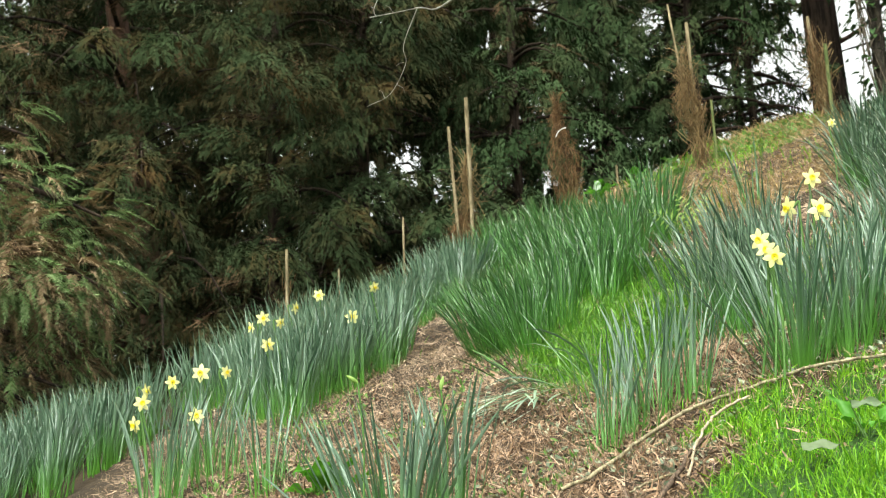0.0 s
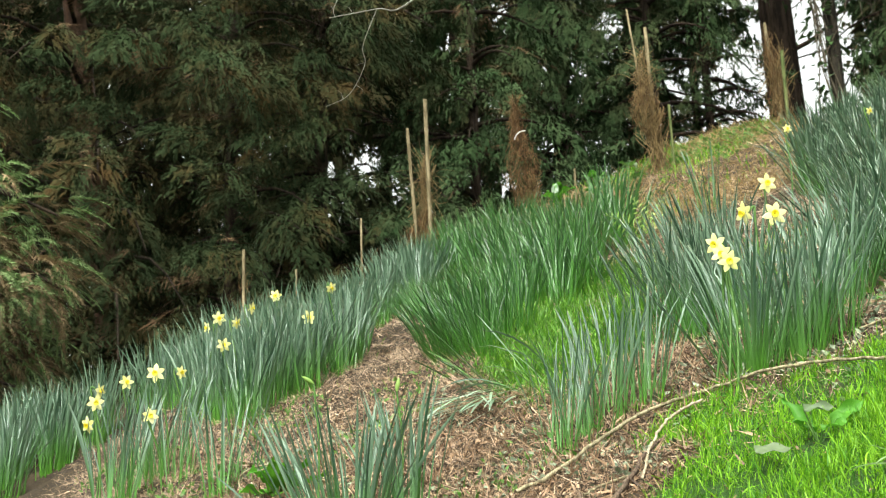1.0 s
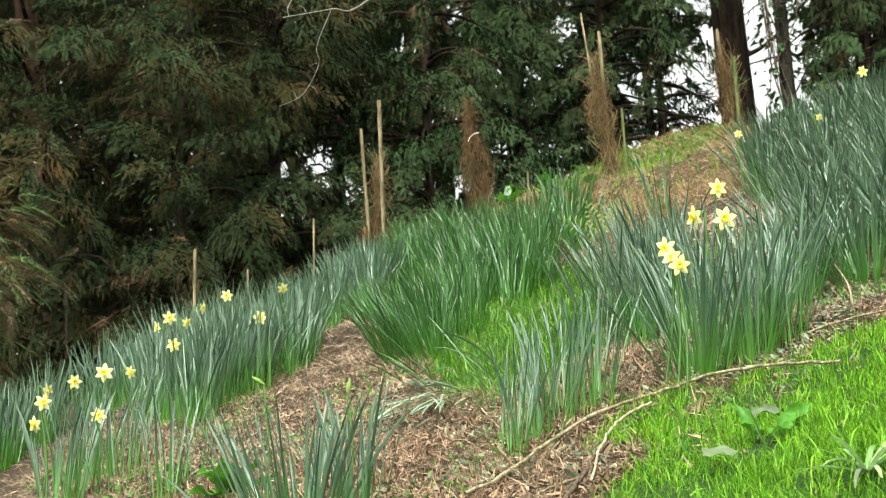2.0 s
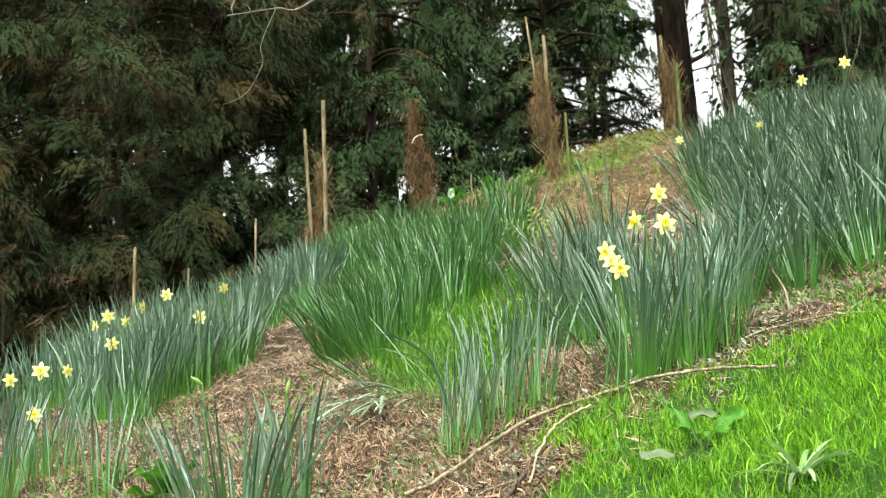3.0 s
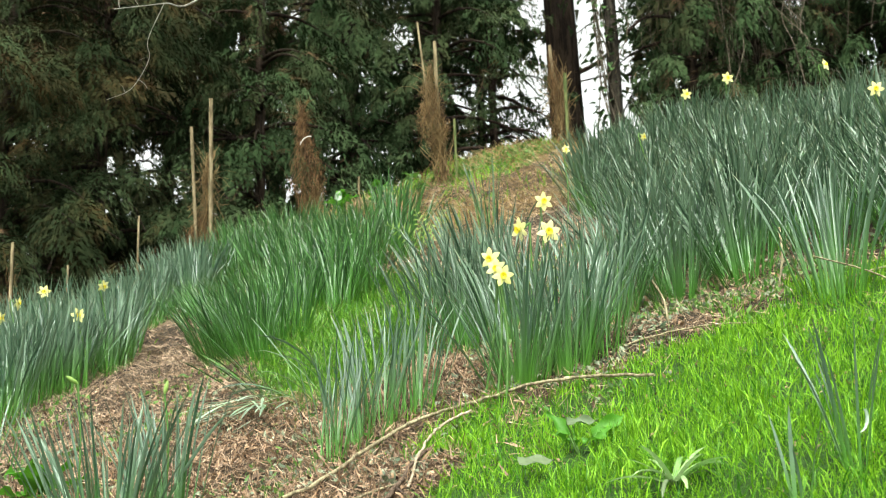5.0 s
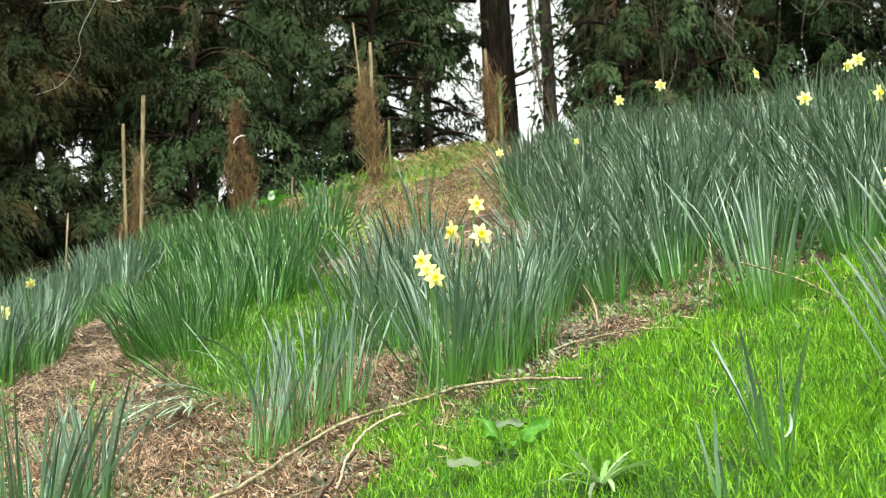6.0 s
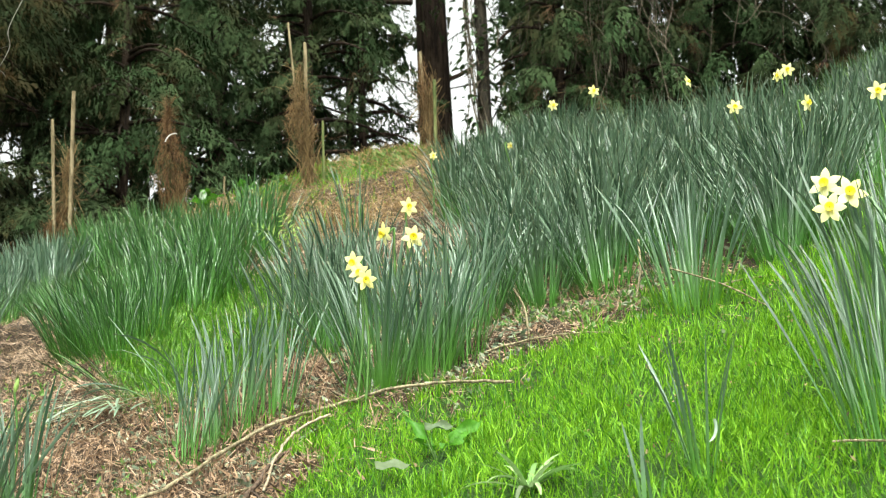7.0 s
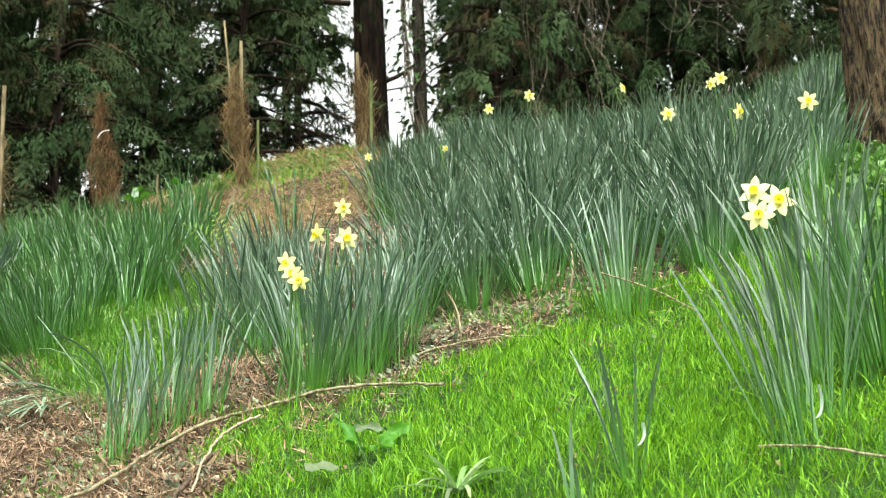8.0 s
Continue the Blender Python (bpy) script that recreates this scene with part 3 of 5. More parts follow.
# ---------- grass, litter, weeds ----------
def spread(n, x0, x1, y0, y1, keep):
    """Random places where keep() is high, thinning out towards the rim of the stretch."""
    x, y = rng.uniform(x0, x1, n), rng.uniform(y0, y1, n)
    rim = np.minimum(np.minimum(x - x0, x1 - x), np.minimum(y - y0, y1 - y)) / (0.07 * min(x1 - x0, y1 - y0))
    ok = rng.random(n) < keep(x, y) * np.clip(rim + 0.15, 0, 1)
    return x[ok], y[ok]


def stuff(name, variants, x, y, tilt, size, material, label, category, lift=0.0):
    n = len(x)
    P = np.stack([x, y, ground_z(x, y) + lift], -1)
    v, f, a = scatter(variants, rng.integers(0, len(variants), n), turn_matrices(rng.uniform(0, 2 * np.pi, n), tilt, rng.uniform(0, 2 * np.pi, n)), size, P)
    return tagged(new(name, mesh_object(name, v, f, material, {"along": a})), label, category, kind="stuff")


DEAD = [ribbon(1.0, w, b, 2, 1.0, 0.9) for w, b in ((0.5, 1.2), (0.35, -1.3), (0.6, 1.9), (0.25, 0.8))]
BLADES = [ribbon(1.0, w, b, 2, 1.5, tw) for w, b, tw in ((0.060, 0.6, 0.5), (0.075, 1.2, -0.5), (0.050, 2.0, 0.2), (0.066, 0.9, 1.0), (0.045, 0.3, 0.4))]
x, y = spread(185000, 0.2, 2.1, 1.5, 3.2, lambda x, y: turf(x, y) * (0.66 + 0.34 * np.sin(9 * x) * np.sin(8 * y + 1)) * (1 - 0.6 * smooth(0.5, 0.85, np.sin(14 * x + 3 * y) * np.sin(12 * y - 5 * x + 1) + 0.3 * np.sin(37 * x - 11 * y))) * (np.hypot(x - 0.795, y - 2.165) > 0.03) * (np.hypot(x - 0.74, y - 2.50) > 0.05) * (np.hypot(x - 0.63, y - 2.41) > 0.03))
stuff("lawn_grass", BLADES, x, y, np.abs(rng.normal(0.45, 0.45, len(x))), 0.012 + 0.040 * rng.random(len(x)) ** 1.7, M_GRASS, "bright green spring grass at the foot of the bank", "grass", -0.005)
x, y = spread(2600, 0.4, 1.9, 1.7, 3.0, lambda x, y: 0.2 + 0.8 * (np.sin(14 * x + 3 * y) * np.sin(12 * y - 5 * x + 1) > 0.3))
stuff("lawn_litter", DEAD, x, y, rng.normal(1.3, 0.35, len(x)), 0.004 + 0.011 * rng.random(len(x)) ** 2, M_DEADLEAF, "brown leaf crumbs in thin places of the lawn", "leaf litter", 0.006)
LONG = [ribbon(1.0, w, b, 3, 1.5, tw) for w, b, tw in ((0.030, 0.8, 0.4), (0.036, 1.5, -0.4), (0.026, 1.1, 0.8))]
x, y = spread(3600, 0.6, 2.3, 1.4, 2.6, lambda x, y: (0.35 + 0.65 * (np.sin(6 * x + 2) * np.sin(7 * y) > 0.0)) * turf(x, y))
stuff("long_grass", LONG, x, y, np.abs(rng.normal(0.35, 0.35, len(x))), rng.uniform(0.04, 0.085, len(x)), M_GRASS, "longer arching grass blades at the foot of the bank", "grass", -0.005)
x, y = spread(13000, 3.1, 5.6, 4.4, 8.8, lambda x, y: turf(x, y))
stuff("far_grass", LONG, x, y, np.abs(rng.normal(0.4, 0.4, len(x))), rng.uniform(0.06, 0.16, len(x)), M_GRASS_DULL, "rough green grass on the brow below the trees", "grass", -0.005)
x, y = spread(38000, 0.15, 1.1, 3.4, 6.1, lambda x, y: turf(x, y) * (y > 3.2))
stuff("patch_grass", BLADES, x, y, np.abs(rng.normal(0.5, 0.45, len(x))), 0.02 + 0.06 * rng.random(len(x)) ** 2, M_GRASS_PATCH, "fine green grass patch between daffodil clumps", "grass", -0.005)
x, y = spread(34000, -2.0, 4.2, 3.0, 9.0, lambda x, y: np.clip(turf(x, y), 0.03, 1))
stuff("bank_grass", BLADES, x, y, np.abs(rng.normal(0.3, 0.3, len(x))), rng.uniform(0.02, 0.055, len(x)), M_GRASS, "short green grass between the daffodil clumps", "grass", -0.005)

SHREDS = [ribbon(1.0, w, b, 1, 1.0, tw) for w, b, tw in ((0.03, 0.6, 0.6), (0.05, -0.7, 1.2), (0.02, 0.3, 0.0), (0.07, 1.0, -0.8))]
bare = lambda x, y: np.clip(1.03 - turf(x, y) * 0.97, 0.04, 1)
x, y = spread(140000, -1.3, 1.9, 2.55, 5.6, bare)
stuff("bracken_litter", SHREDS, x, y, rng.normal(1.32, 0.38, len(x)), 0.008 + 0.045 * rng.random(len(x)) ** 1.6, M_STRAW, "dry tan bracken and straw litter on the soil", "leaf litter", 0.004)
x, y = spread(34000, -0.7, 0.8, 2.45, 3.9, bare)
stuff("near_litter", [ribbon(1.0, w, b, 1, 1.0, 0.8) for w, b in ((0.16, 0.8), (0.24, -0.9), (0.10, 0.5))], x, y, rng.normal(1.2, 0.45, len(x)), 0.008 + 0.030 * rng.random(len(x)) ** 1.8, M_DEADLEAF, "broken reddish bracken litter near the path", "leaf litter", 0.008)
x, y = spread(46000, -1.2, 2.4, 4.9, 8.8, bare)
stuff("upper_litter", SHREDS, x, y, rng.normal(1.45, 0.22, len(x)), rng.uniform(0.02, 0.08, len(x)), M_STRAW, "dry straw litter on the upper bank", "leaf litter", 0.004)
x, y = spread(36000, -1.0, 1.9, 2.5, 5.0, bare)
stuff("dead_leaves", DEAD, x, y, rng.normal(1.25, 0.45, len(x)), 0.005 + 0.017 * rng.random(len(x)) ** 2, M_DEADLEAF, "curled brown dead leaves on the soil", "leaf litter", 0.004)
WEEDS = [ribbon(1.0, 0.55, b, 2, 1.0, 0.2) for b in (0.5, 0.9, 1.4)]
x, y = spread(32000, -1.2, 2.4, 2.3, 5.0, lambda x, y: np.where(x > 1.0, 0.85, 0.42) * (np.sin(7 * x + 3 * y) * np.sin(6 * y - 4 * x) > np.where(x > 1.0, -0.3, 0.1)) * (turf(x, y) < 0.8))
stuff("ground_weeds", WEEDS, x, y, rng.uniform(0.3, 1.2, len(x)), rng.uniform(0.008, 0.024, len(x)), M_WEED, "tiny green seedlings and weeds in the litter", "weeds", 0.006)
x, y = spread(21000, -0.6, 2.4, 2.6, 4.2, lambda x, y: bare(x, y) * np.where(x > 0.2, 0.9, 0.45) * (np.sin(11 * x + 2 * y) * np.sin(9 * y - 3 * x) > -0.25))
stuff("leaf_crumbs", WEEDS, x, y, rng.normal(1.35, 0.35, len(x)), 0.006 + 0.016 * rng.random(len(x)) ** 2, M_CRUMB, "grey-green leaf fragments among the litter", "leaf litter", 0.010)
x, y = spread(3000, 0.15, 1.2, 3.5, 5.6, lambda x, y: 0.8 * (np.sin(13 * x + 5 * y) * np.sin(12 * y - 6 * x) > 0.1))
stuff("patch_straw", SHREDS, x, y, rng.normal(1.2, 0.35, len(x)), rng.uniform(0.02, 0.06, len(x)), M_STRAW, "brown straw bits in the grass patch", "leaf litter", 0.012)
x, y = spread(42000, 0.9, 2.9, 5.9, 8.9, lambda x, y: 0.4 + 0.5 * (np.sin(5 * x + 2 * y) > -0.2))
stuff("brow_straw", SHREDS, x, y, rng.normal(1.3, 0.3, len(x)), rng.uniform(0.03, 0.10, len(x)), M_BROWSTRAW, "pale dry straw on the brow between green tufts", "straw", 0.004)
x, y = spread(12000, 0.9, 2.9, 5.9, 8.9, lambda x, y: 0.8 * (np.sin(6 * x - 3 * y + 1) * np.sin(5 * y + x) > 0.1) * (0.25 + 0.75 * smooth(7.2, 7.7, y)))
stuff("brow_grass", BLADES, x, y, np.abs(rng.normal(0.3, 0.4, len(x))), rng.uniform(0.03, 0.09, len(x)), M_GRASS, "thin green grass tufts on the brow", "grass")
x, y = spread(15000, 2.3, 4.4, 2.4, 6.2, lambda x, y: 1.0 * (x - 2.28 > 0.52 * (y - 2.9)) * (np.sin(9 * x + 4 * y) * np.sin(8 * y) > -0.5))
stuff("weeds_by_trunk", WEEDS, x, y, rng.uniform(0.4, 1.3, len(x)), rng.uniform(0.02, 0.055, len(x)), M_WEED, "bright green leafy weeds round the tree's foot", "weeds", 0.01)
x, y = spread(14000, 1.2, 3.4, 6.9, 8.9, lambda x, y: np.clip(turf(x, y) + 0.5 * (np.sin(6 * x + 2) * np.sin(5 * y + 1) > 0.35), 0.0, 1))
stuff("brow_ground_cover", WEEDS, x, y, rng.uniform(0.5, 1.3, len(x)), rng.uniform(0.014, 0.040, len(x)), M_WEED, "low leafy green ground cover on the brow", "ground cover")


# ---------- fallen branch and sticks ----------
def stick(name, points, r0, r1, label, material=None, lift=0.012):
    p = [(x, y, gz(x, y) - float(ripple(x, y)) + lift + (z[0] if z else 0)) for x, y, *z in points]
    pts = curve_points(p, 5)
    n = len(pts)
    rad = [r0 + (r1 - r0) * i / (n - 1) for i in range(n)]
    pts = [q + Vector((rng.normal(0, 0.0015), rng.normal(0, 0.0015), rng.normal(0, 0.001))) for q in pts]
    o = pts[0].copy()
    ob = placed(name, mesh_object(name, *tube([q - o for q in pts], rad, 8), material or M_STICK), None, Matrix.Translation(o))
    return tagged(ob, label, "branch")


stick("fallen_branch", [(0.220, 2.790), (0.292, 2.816), (0.386, 2.908), (0.474, 2.995), (0.547, 3.038), (0.612, 3.038), (0.675, 3.021), (0.791, 3.010), (0.908, 2.917), (1.003, 2.760)], 0.0046, 0.0036,
      "long thin dead branch lying across the grass", lift=0.026)
stick("dead_stick", [(0.366, 2.507), (0.407, 2.595), (0.442, 2.659), (0.479, 2.747), (0.532, 2.806)], 0.0058, 0.0036, "crooked dark dead stick in the grass", M_STICK_DARK, 0.022)
stick("dead_stick", [(0.441, 2.577), (0.472, 2.697), (0.504, 2.796), (0.549, 2.893), (0.591, 2.942), (0.648, 2.966)], 0.0028, 0.0032, "thin pale dead stick in the grass", M_STICK_PALE, 0.025)
stick("dead_stick", [(0.335, 2.63), (0.377, 2.652), (0.43, 2.64)], 0.0022, 0.003, "short brown dead twig on the litter", None, 0.02)
stick("dead_stick", [(1.06, 3.10), (1.15, 3.09), (1.25, 3.02), (1.32, 2.90)], 0.0030, 0.0022, "thin dead stick on bare soil under the daffodils", None, 0.02)
stick("dead_stick", [(1.177, 1.836), (1.229, 1.758), (1.261, 1.65), (1.28, 1.60)], 0.0018, 0.0024, "pale dead stick lying in the grass", lift=0.045)


# ---------- staked plants along the shoulder ----------
def cane(e, base, top, r, material=M_CANE, label=""):
    o = Vector(e.location)
    b, t = Vector(base) - o, Vector(top) - o
    n = 9
    pts = [b.lerp(t, i / (n - 1)) for i in range(n)]
    rad = [r * (1.12 if i % 3 == 1 else 1.0) for i in range(n)]
    v, f = tube(pts, rad, 8)
    f = [tuple(q) for q in f]
    v += [tuple(t)]
    ob = placed("cane", mesh_object("cane", v, f, material), e, None, label)
    return ob


def strands(e, n, axis_x, height, widths, material, name="sheaf", thin=0.0013, lean=0.0, wild=0.5, low=0.0, fibre=(0.04, 0.12)):
    """A shaggy sheaf of short dry fibres whose outline follows the widths up its height, from `low` to `height`."""
    hs = np.linspace(0, 1, len(widths))
    runs = []
    for k in range(n):
        s, a = rng.random(), rng.uniform(0, 2 * np.pi)
        w = np.interp(s, hs, widths) * math.sqrt(rng.uniform(0.05, 1.0))
        p = Vector((axis_x + lean * s + w * math.cos(a), w * math.sin(a), low + s * (height - low)))
        swell = float(np.interp(s + 0.06, hs, widths) - np.interp(s - 0.06, hs, widths)) / (0.12 * (height - low))
        up = 1 if rng.random() < 0.5 else -1
        d = Vector((swell * math.cos(a) * up + rng.normal(0, wild), swell * math.sin(a) * up + rng.normal(0, wild), up)).normalized()
        ln = rng.uniform(*fibre)
        pts = [p]
        for i in range(3):
            d = (d + Vector((rng.normal(0, 0.25), rng.normal(0, 0.25), rng.normal(0, 0.15)))).normalized()
            q = pts[-1] + d * ln / 3
            q.z = max(q.z, 0.0)
            pts.append(q)
        runs.append(([tuple(q) for q in pts], thin * rng.uniform(0.6, 1.5), 3))
    return placed(name, joined_tubes(name, runs, material), e)


def wisps(e, name, n, x, z, reach, material, rise=(0.2, 1.0), thin=0.0012):
    """Long loose twigs that spring from one place and arch over."""
    runs = []
    for k in range(n):
        a, up = rng.uniform(0, 2 * np.pi), rng.uniform(*rise)
        o = Vector((x + rng.normal(0, 0.015), rng.normal(0, 0.015), z + rng.normal(0, 0.03)))
        d = Vector((math.cos(a), math.sin(a), 0)) * reach * rng.uniform(0.5, 1.1)
        pts = [o, o + d * 0.4 + Vector((0, 0, 0.45 * reach * up)), o + d * 0.8 + Vector((rng.normal(0, 0.01), 0, 0.55 * reach * up)), o + d * 1.15 + Vector((0, 0, 0.40 * reach * up))]
        c = curve_points(pts, 3)
        runs.append((c, [thin * (1 - 0.7 * i / len(c)) for i in range(len(c))], 3))
    return placed(name, joined_tubes(name, runs, material), e)


def stake(x, y, label):
    return thing("staked_plant", x, y, gz(x, y) - 0.02, label, "staked plant", "staked plants along the brow")


e = stake(0.18, 8.45, "cut-back shrub tied to two tall bamboo canes")
cane(e, (0.20, 8.45, gz(0.2, 8.45) - 0.1), (0.18, 8.25, 4.80), 0.0125)
cane(e, (0.12, 8.45, gz(0.12, 8.45) - 0.1), (0.06, 8.3, 4.62), 0.0105)
strands(e, 420, -0.05, 0.30, (0.07, 0.10, 0.085, 0.03), M_BUNDLE, wild=0.5)
strands(e, 240, -0.01, 0.70, (0.045, 0.040, 0.030, 0.034, 0.024), M_BUNDLE_PALE, "upper_sheaf", 0.0016, 0.0, 0.18, 0.2, (0.10, 0.22))
wisps(e, "loose_twig_sheaf", 12, 0.01, 0.58, 0.17, M_BUNDLE_PALE, (0.0, 0.9), 0.0016)
wisps(e, "side_twig_sheaf", 16, -0.04, 0.22, 0.15, M_BUNDLE, (0.0, 0.8))
e = stake(0.83, 8.45, "bundle of dry brown stems wrapped and tied upright")
strands(e, 1150, 0.0, 0.60, (0.040, 0.050, 0.085, 0.115, 0.125, 0.120, 0.100, 0.075, 0.045), M_BUNDLE, lean=-0.03, wild=0.3, fibre=(0.03, 0.075))
strands(e, 260, -0.045, 0.80, (0.034, 0.026, 0.026, 0.026, 0.018), M_BUNDLE, "neck", lean=-0.01, wild=0.25, low=0.55, fibre=(0.06, 0.13))
strands(e, 240, 0.03, 0.20, (0.095, 0.07, 0.03), M_BUNDLE_PALE, "pale_skirt", 0.0014, wild=0.15, fibre=(0.08, 0.16))
wisps(e, "top_tuft", 34, -0.055, 0.72, 0.13, M_BUNDLE, (0.0, 0.9))
placed("tie", mesh_object("tie", *tube([(0.0 + 0.07 * math.cos(t), -0.075, 0.50 + 0.08 * math.sin(t)) for t in np.linspace(1.5, 2.9, 12)], 0.0028, 6), M_TIE), e, None, "pale plastic tie")
e = stake(1.58, 7.85, "dry shrub bundle tied to bamboo canes")
cane(e, (1.61, 7.96, gz(1.61, 7.96) - 0.1), (1.59, 7.95, 5.14), 0.0105)
cane(e, (1.60, 7.96, gz(1.6, 7.96) - 0.1), (1.48, 7.95, 5.27), 0.0065)
cane(e, (1.68, 7.82, gz(1.68, 7.82) - 0.1), (1.66, 7.75, 4.53), 0.0075, M_CANE_GREEN, "greenish bamboo cane")
strands(e, 250, -0.02, 0.60, (0.03, 0.07, 0.115, 0.115, 0.085, 0.055, 0.03), M_BUNDLE, lean=-0.04, wild=0.35, low=0.26, fibre=(0.03, 0.09))
strands(e, 520, -0.02, 0.58, (0.03, 0.065, 0.09, 0.07, 0.04), M_BUNDLE_PALE, "pale_sheaf", 0.0014, lean=-0.03, wild=0.3, low=0.25, fibre=(0.04, 0.10))
strands(e, 110, 0.01, 0.30, (0.035, 0.03, 0.022), M_BUNDLE_PALE, "stalk_sheaf", 0.0024, wild=0.08, fibre=(0.14, 0.26))
strands(e, 190, -0.045, 0.80, (0.045, 0.05, 0.04, 0.02), M_BUNDLE_PALE, "top_tuft", 0.0012, wild=0.6, low=0.56)
wisps(e, "loose_twig_sheaf", 30, -0.05, 0.62, 0.19, M_BUNDLE_PALE, (0.3, 1.2))
e = stake(2.37, 7.80, "dry stems tied to two bamboo canes below a tree")
cane(e, (2.39, 7.9, gz(2.39, 7.9) - 0.1), (2.34, 7.88, 5.12), 0.0095)
cane(e, (2.40, 7.8, gz(2.4, 7.8) - 0.1), (2.36, 7.65, 4.83), 0.0105, M_CANE_GREEN, "greenish bamboo cane")
strands(e, 340, 0.0, 0.60, (0.065, 0.06, 0.05, 0.055, 0.045, 0.02), M_BUNDLE, lean=-0.05, wild=0.3, fibre=(0.05, 0.14))
strands(e, 220, 0.0, 0.46, (0.05, 0.045, 0.04), M_BUNDLE_PALE, "stalk_sheaf", 0.002, wild=0.12, fibre=(0.12, 0.22))
wisps(e, "loose_twig_sheaf", 18, -0.03, 0.45, 0.15, M_BUNDLE, (0.0, 1.0))
e = stake(-0.84, 7.10, "short bamboo cane with a few dry stems")
cane(e, (-0.84, 7.1, gz(-0.84, 7.1) - 0.1), (-0.84, 7.05, 3.47), 0.008)
strands(e, 60, 0.0, 0.5, (0.03, 0.05, 0.03), M_BUNDLE)
for x, y, z in ((-0.23, 7.7, 3.83), (-0.58, 7.3, 3.42), (1.07, 7.84, 4.16)):
    e = stake(x, y, "single thin bamboo cane in the ground")
    cane(e, (x, y, gz(x, y) - 0.1), (x, y, z), 0.006)


# ---------- trees ----------
def plume(length, strands_n, width, strand, droop, flat=0.35):
    """A conifer spray along +x that droops at its tip, with fine side shoots."""
    v, f, al = [], [], []
    axis = lambda s: np.array([length * s, 0, -droop * length * s * s])
    for k in range(strands_n):
        s = 0.08 + 0.92 * (k + rng.uniform(0, 1)) / strands_n
        side = 1 if k % 2 else -1
        ln = strand * (1.15 - 0.75 * s) * rng.uniform(0.7, 1.2)
        p = axis(s)
        d = np.array([0.75, side * rng.uniform(0.4, 1.0), rng.normal(0, flat) - 0.15])
        d = d / np.linalg.norm(d) * ln
        n = np.cross(d, [0, 0, 1.0])
        n = n / np.linalg.norm(n) * width + np.array([0, 0, rng.normal(0, 0.4) * width])
        end = p + d + np.array([0, 0, -0.22 * ln])
        b = len(v)
        v += [p - n * 0.5, p + n * 0.5 + d * 0.12, end]
        f += [(b, b + 1, b + 2)]
        al += [s] * 3
    return np.array(v), np.array(f), np.array(al)


# sky gaps in the crowns, fitted to the camera's view: bearing and elevation from it, reach (degrees), openness
VIEW_GAPS = np.array([(-1.12, 19.4, 1.1, 0.0), (-3.1, 19.2, 0.6, 0.0), (0.0, 18.2, 0.9, 0.0), (14.16, 19.9, 1.2, 0.2), (13.7, 21.7, 1.2, 0.1), (15.3, 22.7, 1.3, 0.1), (9.7, 24.8, 0.6, 0.3), (2.6, 24.3, 0.5, 0.4), (6.75, 19.9, 0.5, 0.3),
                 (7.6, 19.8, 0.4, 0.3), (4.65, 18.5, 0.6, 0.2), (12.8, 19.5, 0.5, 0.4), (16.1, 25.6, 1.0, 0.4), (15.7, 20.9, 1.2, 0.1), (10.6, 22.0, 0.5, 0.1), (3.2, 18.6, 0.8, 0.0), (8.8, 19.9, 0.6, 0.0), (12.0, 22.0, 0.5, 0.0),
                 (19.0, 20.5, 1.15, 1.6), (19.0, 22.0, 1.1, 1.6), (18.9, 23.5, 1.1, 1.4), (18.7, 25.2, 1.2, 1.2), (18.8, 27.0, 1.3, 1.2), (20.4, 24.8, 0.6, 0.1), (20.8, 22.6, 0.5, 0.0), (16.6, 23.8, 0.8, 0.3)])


def cut_view_gaps(v, f, at, coarse=False):
    """Leaves out most of the needles that the camera sees in these gaps; the rims stay ragged."""
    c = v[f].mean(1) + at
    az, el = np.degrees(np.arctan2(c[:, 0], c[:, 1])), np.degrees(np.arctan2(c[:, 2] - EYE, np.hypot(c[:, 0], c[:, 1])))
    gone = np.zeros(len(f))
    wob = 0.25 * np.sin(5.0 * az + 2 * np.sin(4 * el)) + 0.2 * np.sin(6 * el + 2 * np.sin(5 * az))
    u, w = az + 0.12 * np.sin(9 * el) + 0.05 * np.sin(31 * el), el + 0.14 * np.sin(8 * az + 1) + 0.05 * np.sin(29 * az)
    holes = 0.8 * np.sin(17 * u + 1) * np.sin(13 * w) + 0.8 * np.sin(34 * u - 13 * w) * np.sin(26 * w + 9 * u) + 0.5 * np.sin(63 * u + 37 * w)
    for a, e, r, wide in VIEW_GAPS:
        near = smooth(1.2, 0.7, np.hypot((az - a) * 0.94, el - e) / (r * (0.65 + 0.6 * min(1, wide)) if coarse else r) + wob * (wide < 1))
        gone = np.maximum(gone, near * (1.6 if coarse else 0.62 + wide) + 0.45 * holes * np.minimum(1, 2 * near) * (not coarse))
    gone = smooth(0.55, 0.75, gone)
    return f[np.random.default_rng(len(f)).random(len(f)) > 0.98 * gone]


